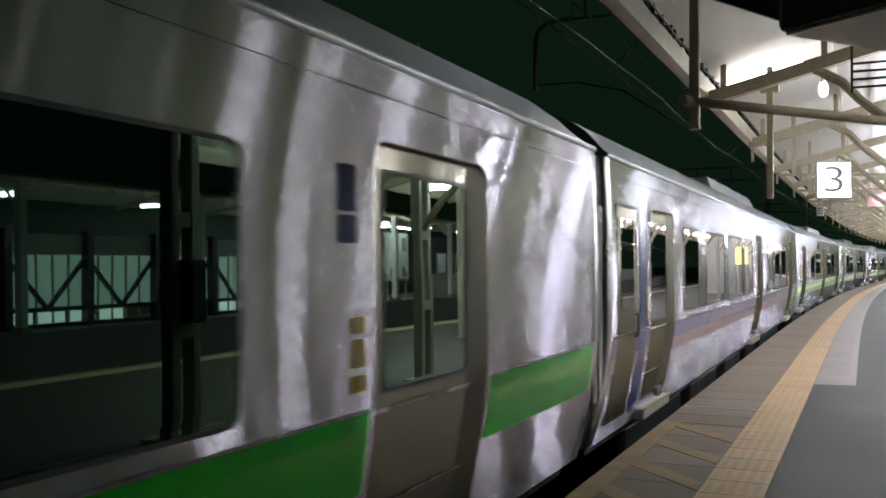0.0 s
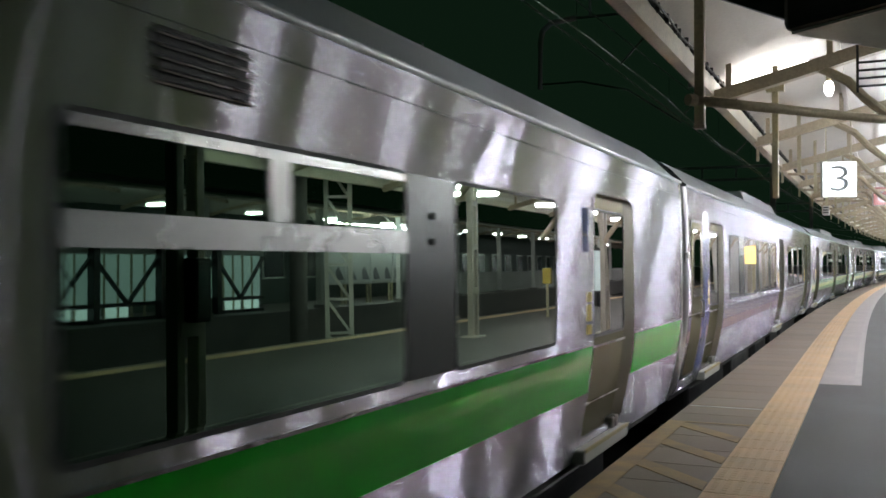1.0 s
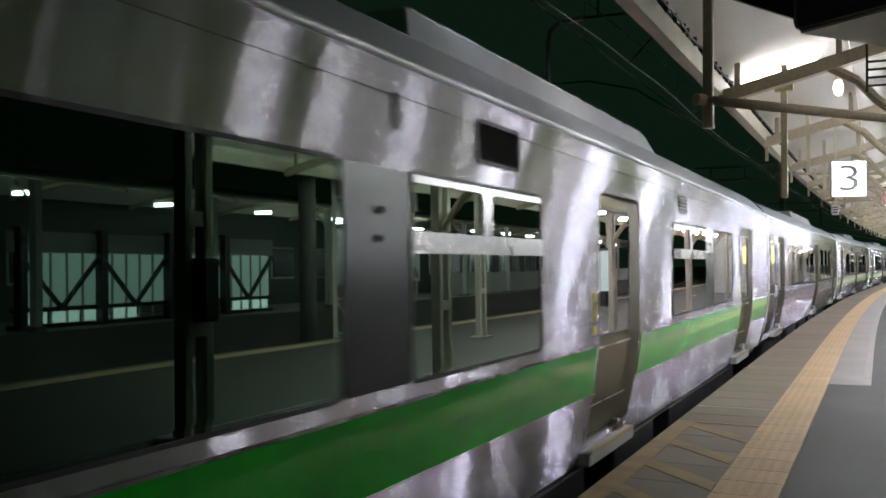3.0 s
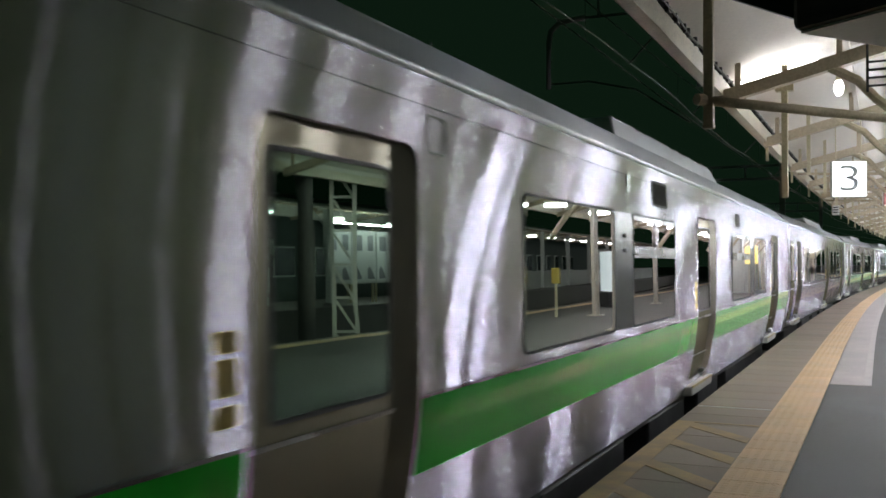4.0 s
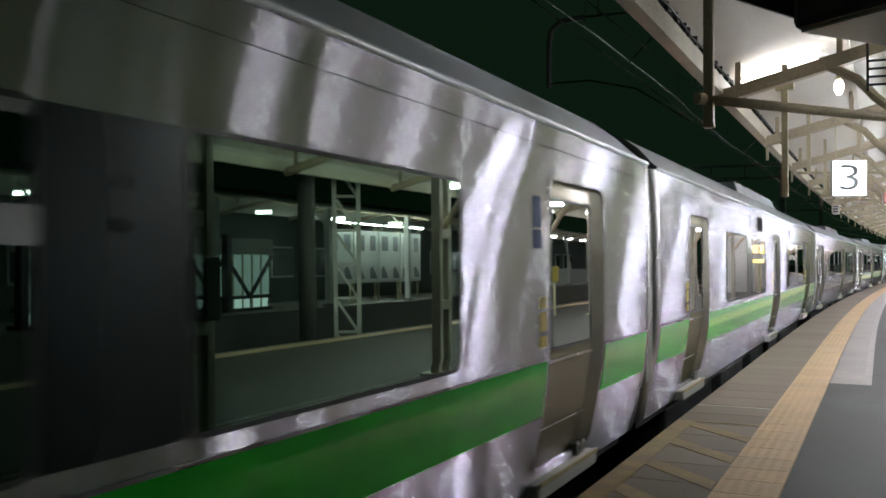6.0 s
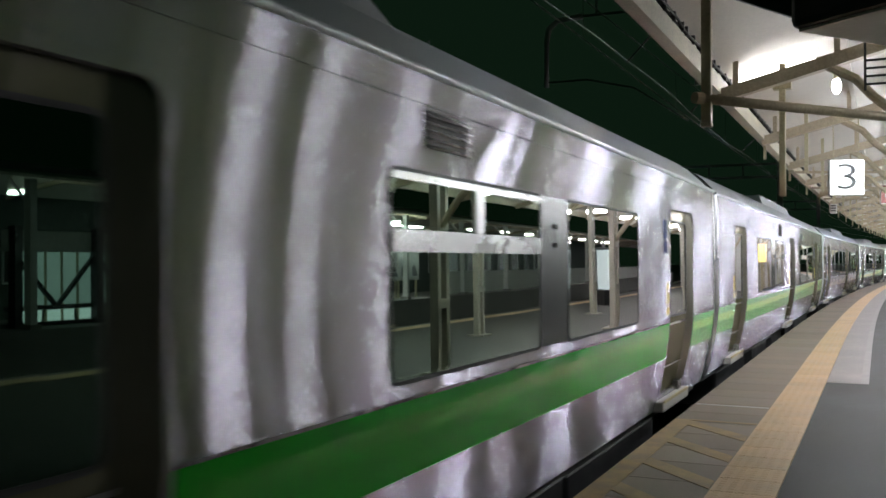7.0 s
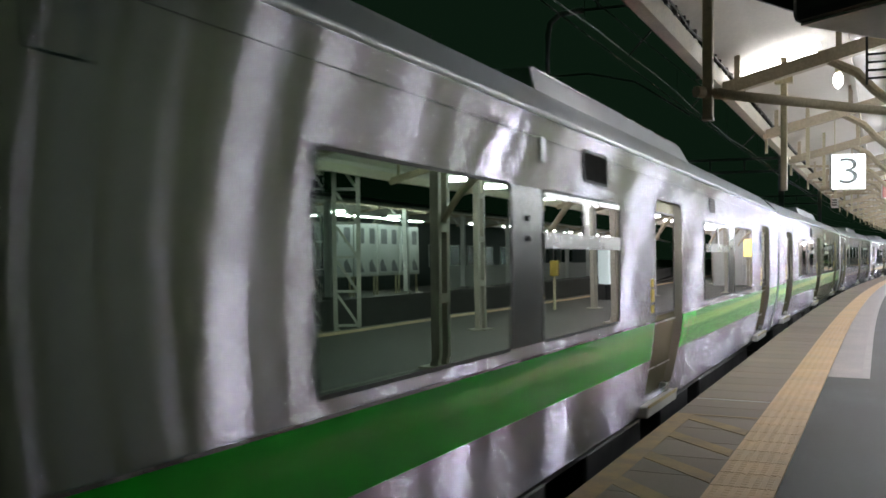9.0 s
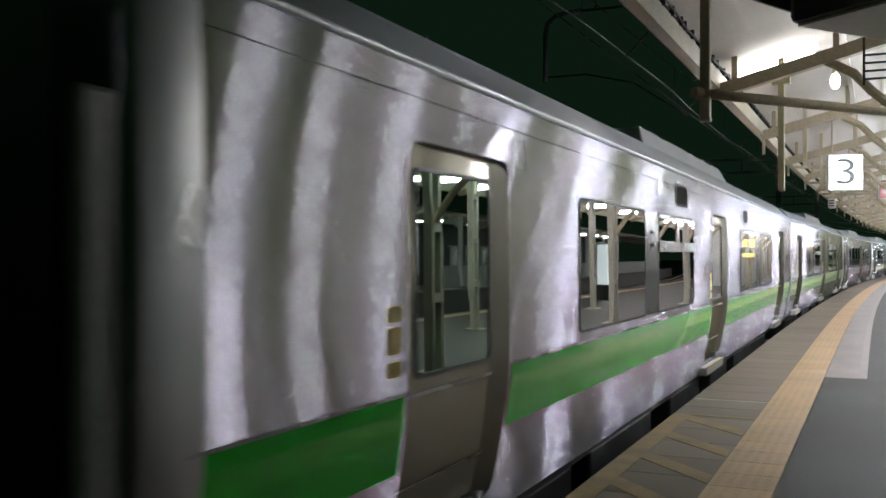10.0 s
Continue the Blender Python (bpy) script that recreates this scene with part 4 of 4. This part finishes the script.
# pale stair housing further along the platform
st = thing("stair_housing", "pale panelled stair housing on the platform", "housing", at=pose(0, 0, 0))
part("wall", sweep(bmesh.new(), rect(1.75, 1.87, 0.0, 2.75), 50, 86, 3), WALLWHITE, st)
part("wall", sweep(bmesh.new(), rect(3.2, 3.32, 0.0, 2.75), 50, 86, 3), WALLWHITE, st)
part("end_wall", box(bmesh.new(), -0.66, 0.66, -0.06, 0.06, 0, 2.75, m=at_line(49.9, 2.54)), WALLWHITE, st)
part("cap", sweep(bmesh.new(), rect(1.7, 3.37, 2.755, 2.85), 49.8, 86, 3), BOXBELLY, st)
for k in range(12):
    part("frame_post", box(bmesh.new(), -0.03, 0.03, -0.05, 0.05, 0, 2.75, m=at_line(51.5 + 3.0 * k, 1.72)), POST, st)
    if k % 3 != 1:
        part("poster", box(bmesh.new(), -0.01, 0.01, -0.9, 0.9, 1.0, 2.1, m=at_line(53.0 + 3.0 * k, 1.735)), BOARD, st)

# ---- the far platform across the other tracks ----
bm = sweep(bmesh.new(), [(14.8, -1.3), (14.8, -0.2), (14.7, -0.2), (14.7, 0.0), (19.5, 0.0), (19.5, -1.3)], -40, 150, 4)
far = solo("far_platform", bm, CONCRETE, "concrete platform across the tracks", "platform", kind="structure")
FROOF = [(14.9, 3.75), (15.6, 3.9), (17.0, 4.1), (18.4, 3.9), (19.3, 3.7)]
bm = sweep(bmesh.new(), FROOF + [(a, z + 0.08) for a, z in reversed(FROOF)], 4, 150, 4.65)
fc = solo("far_canopy", bm, CANOPY, "pale canopy over the platform across the tracks", "canopy", kind="structure")
for k in range(24):
    s = 5.0 + 5.0 * k
    b = bmesh.new()
    for (a0, z0), (a1, z1) in zip(FROOF, FROOF[1:]):
        bar(b, along(s, a0, z0 - 0.1), along(s, a1, z1 - 0.1), 0.06, square=True)
    part("rib", b, BEAM, fc)
for k in range(12):
    c = thing("far_column", "pale steel column on the platform across the tracks", "column", "far columns", at=at_line(10.0 + 7.0 * k, 15.05))
    part("post", box(bmesh.new(), -0.11, 0.11, -0.11, 0.11, 0, 3.72, 0.015), WALLWHITE, c)
    part("base", box(bmesh.new(), -0.18, 0.18, -0.18, 0.18, 0, 0.12, 0.015), CONCRETE, c)
    part("bracket", bar(bmesh.new(), (0, 0, 3.0), (0.7, 0, 3.75), 0.04, 8), WALLWHITE, c)
far_lamp = fluorescent(at_line(12.5, 16.6, 3.56), "far platform lamps", drop=0.5, tube=FAR_GLOW)
for k in range(15):
    copy_thing(far_lamp, at_line(18.0 + 5.5 * k, 16.6, 3.56))
# billboards
for k in range(4):
    bb = thing("billboard", "white poster board with grey pictures on posts", "billboard", "poster boards", at=at_line(33.4 + 2.25 * k, 15.9, 0, -90))
    part("sheet", box(bmesh.new(), -1.05, 1.05, -0.03, 0.03, 0.9, 3.05, 0.01), BOARD, bb)
    part("frame", box(bmesh.new(), -1.09, 1.09, -0.02, 0.045, 0.82, 0.895, 0.01), BOXBELLY, bb)
    for x, w in ((-0.55, 0.5), (0.5, 0.62)):
        part("picture", box(bmesh.new(), x - w / 2, x + w / 2, -0.037, -0.031, 2.2, 2.85), BOARD_GREY, bb)
    b = bmesh.new()
    for x in (-0.6, 0.55):
        v = [b.verts.new((x + dx, -0.036, z)) for dx, z in ((-0.35, 1.0), (0.3, 1.0), (0.34, 1.4), (0.1, 1.55), (-0.12, 1.3))]
        b.faces.new(v)
    part("silhouette", b, BOARD_GREY, bb)
    for x in (-0.95, 0.95):
        part("leg", box(bmesh.new(), x - 0.04, x + 0.04, 0.05, 0.13, 0, 3.1, 0.005), POST, bb)
    part("strip_light", bar(bmesh.new(), (-0.95, -0.25, 3.3), (0.95, -0.25, 3.3), 0.02, 8), BOARD_GLOW, bb, "lit tube over the poster")
    for x in (-0.8, 0.8):
        part("arm", bar(bmesh.new(), (x, 0.05, 3.1), (x, -0.25, 3.33), 0.015, 6), POST, bb)
# low wall further on
lw = solo("low_wall", sweep(bmesh.new(), rect(15.9, 16.0, 0, 1.15), 43.5, 120, 4), WALLWHITE, "pale low wall along the far platform", "wall", kind="structure")
# glazed shelter with lit frosted panes
sh = thing("glazed_shelter", "lit glazed shelter with dark cross braces", "shelter", at=pose(0, 0, 0))
for k in range(20):
    s = 17.2 + 0.56 * k
    part("pane", box(bmesh.new(), -0.01, 0.01, 0.02, 0.53, 0.55, 1.95, m=at_line(s, 16.0)), PANE_GLOW, sh, "frosted pane lit from behind")
    if k % 2 == 0 and k not in (8, 14):
        part("lower_pane", box(bmesh.new(), -0.01, 0.01, 0.02, 1.0, 0.12, 0.42, m=at_line(s, 16.0)), LOW_PANE_GLOW, sh, "bright clear lower pane")
    part("bar", box(bmesh.new(), -0.03, 0.03, -0.02, 0.02, 0.1, 2.05, m=at_line(s, 15.96)), POST, sh)
part("rail", sweep(bmesh.new(), rect(15.9, 15.98, 0.43, 0.54), 17.0, 28.5, 3), DARKBOX, sh)
part("head", sweep(bmesh.new(), rect(15.88, 16.1, 1.96, 2.5), 17.0, 28.5, 3), WALLWHITE, sh)
part("sill", sweep(bmesh.new(), rect(15.9, 16.1, 0.0, 0.11), 17.0, 28.5, 3), DARKBOX, sh)
for k in range(4):
    s = 17.2 + 2.8 * k
    b = bmesh.new()
    bar(b, along(s, 15.86, 1.9), along(s + 1.4, 15.86, 0.5), 0.05, square=True)
    bar(b, along(s + 2.8, 15.86, 1.9), along(s + 1.4, 15.86, 0.5), 0.05, square=True)
    part("brace", b, DARKBOX, sh)
    part("post", box(bmesh.new(), -0.12, 0.12, -0.12, 0.12, 0, 2.6, m=at_line(s, 15.8)), DARKBOX, sh)
# station building behind
bl = thing("station_building", "long dark station building behind the far platform", "building")
part("wall", sweep(bmesh.new(), rect(24.0, 24.4, -1.3, 5.0), -30, 140, 6), FARWALL, bl)
part("roof", sweep(bmesh.new(), [(23.6, 5.0), (30.0, 5.0), (30.0, 5.3), (23.6, 5.3)], -30, 140, 6), CONCRETE, bl)
for k in range(26):
    s = 4.0 + 4.2 * k
    w = thing_part(bl, "window")
    part("window_frame", box(bmesh.new(), -0.06, 0.0, -1.0, 1.0, 1.0, 2.6, m=at_line(s, 24.0)), BOXBELLY, w)
    part("window_pane", box(bmesh.new(), -0.09, -0.06, -0.92, 0.92, 1.08, 2.52, m=at_line(s, 24.0)), PILLAR, w)

# lattice mast and pole beyond the platform's other edge
lm = thing("lattice_mast", "cream painted lattice mast beside the platform", "mast", at=at_line(18.9, 7.35, -1.2, -31))
for x in (-0.27, 0.27):
    part("leg", box(bmesh.new(), x - 0.05, x + 0.05, -0.05, 0.05, 0, 9.0), CANOPY, lm)
for k in range(11):
    z = 0.4 + 0.78 * k
    part("strut", box(bmesh.new(), -0.22, 0.22, -0.03, 0.03, z - 0.03, z + 0.03), CANOPY, lm)
    part("diagonal", bar(bmesh.new(), (-0.22, 0, z + 0.04), (0.22, 0, z + 0.7), 0.03, square=True), CANOPY, lm)
pl = thing("concrete_pole", "round grey concrete pole beside the platform", "pole", at=at_line(17.3, 7.4, -1.2))
part("shaft", bar(bmesh.new(), (0, 0, 0), (0, 0, 9.5), 0.19, 16), CONCRETE, pl, smooth=True)
part("band", bar(bmesh.new(), (0, 0, 4.6), (0, 0, 4.7), 0.21, 16), MAST, pl)

# ---- masts and gantries on the far side of the train ----
ms = thing("bracket_mast", "grey pipe bracket arm of the overhead line", "mast", at=pose(0, 0, 0))
part("pole", bar(bmesh.new(), (-12.3, 19.5, -1.2), (-12.3, 19.5, 8.9), 0.12, 12), MAST, ms, smooth=True)
part("beam", box(bmesh.new(), -12.2, -2.9, 19.38, 19.62, 8.5, 8.75, 0.02), MAST, ms)
part("hanger", bar(bmesh.new(), (-5.4, 19.5, 6.65), (-5.4, 19.5, 8.52), 0.03, 8), MAST, ms)
part("arm", tube_along(bmesh.new(), [(-5.9, 19.5, 6.66), (-4.2, 19.5, 6.65), (-3.2, 19.5, 6.5)], 0.03, 8), MAST, ms, smooth=True)
part("drop_pipe", tube_along(bmesh.new(), [(-5.7, 19.5, 6.66), (-6.25, 19.5, 6.62), (-6.45, 19.5, 6.45), (-6.5, 19.5, 6.2), (-6.5, 19.5, 5.2)], 0.06, 10), MAST, ms, smooth=True)
part("registration_arm", tube_along(bmesh.new(), [(-6.5, 19.5, 5.3), (-5.6, 19.5, 5.3), (-4.6, 19.5, 5.05), (-3.5, 19.5, 4.3)], 0.022, 8), MAST, ms, smooth=True)
part("insulator", bar(bmesh.new(), (-3.32, 19.5, 5.0), (-3.32, 19.5, 5.3), 0.05, 10), MAST, ms)
for y in (58.0, 96.0):
    g = thing("gantry", "dark lattice gantry across the tracks", "gantry", "gantries", at=pose(0, 0, 0))
    for x in (-17.0, -5.2):
        part("leg", box(bmesh.new(), x - 0.15, x + 0.15, y - 0.15, y + 0.15, -1.2, 8.0), MAST, g)
    for z in (7.1, 6.35):
        part("chord", box(bmesh.new(), -17.0, -5.2, y - 0.08, y + 0.08, z - 0.07, z + 0.07), MAST, g)
    for k in range(7):
        x = -17.0 + 1.95 * k
        part("strut", box(bmesh.new(), x - 0.05, x + 0.05, y - 0.05, y + 0.05, 6.35, 7.1), MAST, g)
fm = thing("slender_mast", "thin far mast against the night sky", "mast", at=pose(-18.4, 38.5, -1.2))
part("shaft", bar(bmesh.new(), (0, 0, 0), (0, 0, 12.6), 0.06, 8), MAST, fm)

# ---- platform paving, piece by piece ----
step = 0.6
for k in range(100):
    lay("slab", -5.0 + step * k, EDGE, 0.735, step, PAVER, 0.0)
bm = sweep(bmesh.new(), rect(EDGE, -0.995, -0.02, -0.002), 55.0, 190, 3)
part("slab_strip", bm, PAVER, platform, "grey slabs along the edge")
TILE = 0.4
b = box(bmesh.new(), 0.0, 0.4, 0.0, TILE - 0.005, -0.03, 0.004)
for i in range(5):
    for j in range(6):
        x, y = 0.05 + 0.075 * i, 0.033 + 0.0665 * j
        vs = [b.verts.new((x + dx * r, y + dy * r, z)) for z, r in ((0.0035, 0.023), (0.0058, 0.016)) for dx, dy in ((-1, -1), (1, -1), (1, 1), (-1, 1))]
        for q in range(4):
            b.faces.new((vs[q], vs[(q + 1) % 4], vs[4 + (q + 1) % 4], vs[4 + q]))
        b.faces.new(vs[4:])
tile_mesh = mesh_of("tactile_tile", b, TACTILE)
for k in range(165):
    ob = new("tactile_tile", tile_mesh)
    ob.parent = platform
    ob.matrix_basis = at_line(-5.0 + TILE * k, -0.99)
bm = sweep(bmesh.new(), rect(-0.99, -0.59, -0.01, 0.006), 61.0, 190, 3)
part("tactile_strip", bm, TACTILE, platform, "yellow tactile strip curving away")
# hatched paint by the edge
for k in range(11):
    y = 8.84 - 0.88 * k
    b = bmesh.new()
    w = 0.24
    low, top = [[b.verts.new((x, yy, z)) for x, yy in ((-1.56, y - w), (-1.0, y - 0.6 - w), (-1.0, y - 0.6), (-1.56, y))] for z in (-0.004, 0.003)]
    b.faces.new(top)
    b.faces.new(low)
    for q in range(4):
        b.faces.new((low[q], low[(q + 1) % 4], top[(q + 1) % 4], top[q]))
    part("hatch_stripe", b, HATCH, platform, "worn yellow diagonal stripe")
part("hatch_edge", box(bmesh.new(), EDGE + 0.005, -1.56, -1.0, 8.9, 0.001, 0.0035), HATCH, platform, "worn yellow edge line")
part("hatch_end", box(bmesh.new(), -1.56, -1.0, 8.85, 8.91, 0.001, 0.0032), HATCH, platform, "worn yellow line across")
part("white_line", box(bmesh.new(), EDGE + 0.02, -1.0, 9.88, 9.92, 0.001, 0.0034), WHITELINE, platform, "worn white line across")


def motions():
    """The train runs out along the platform."""
    run = [(0.0, 7.2), (0.5, 8.88), (1.0, 10.62), (1.5, 12.46), (2.0, 14.38), (2.5, 16.38), (2.7, 17.19), (3.3, 19.69), (3.8, 21.76), (4.5, 24.63), (5.0, 26.63),
           (5.5, 28.6), (6.2, 31.33), (7.0, 34.43), (7.5, 36.44), (8.0, 38.43), (8.5, 40.43), (9.0, 42.4), (9.5, 44.2), (10.0, 45.87)]
    for car, k in CARS:
        rows = []
        for t, front in run:
            s = front + PITCH * k - HALF
            f, r = along(s + 7.2, TRACK), along(s - 7.2, TRACK)
            mid = (f + r) / 2
            d = f - r
            rows.append((t, pose(mid.x, mid.y, 0, 0, 0, -math.degrees(math.atan2(d.x, d.y)))))
        walk(car, rows)


motions()
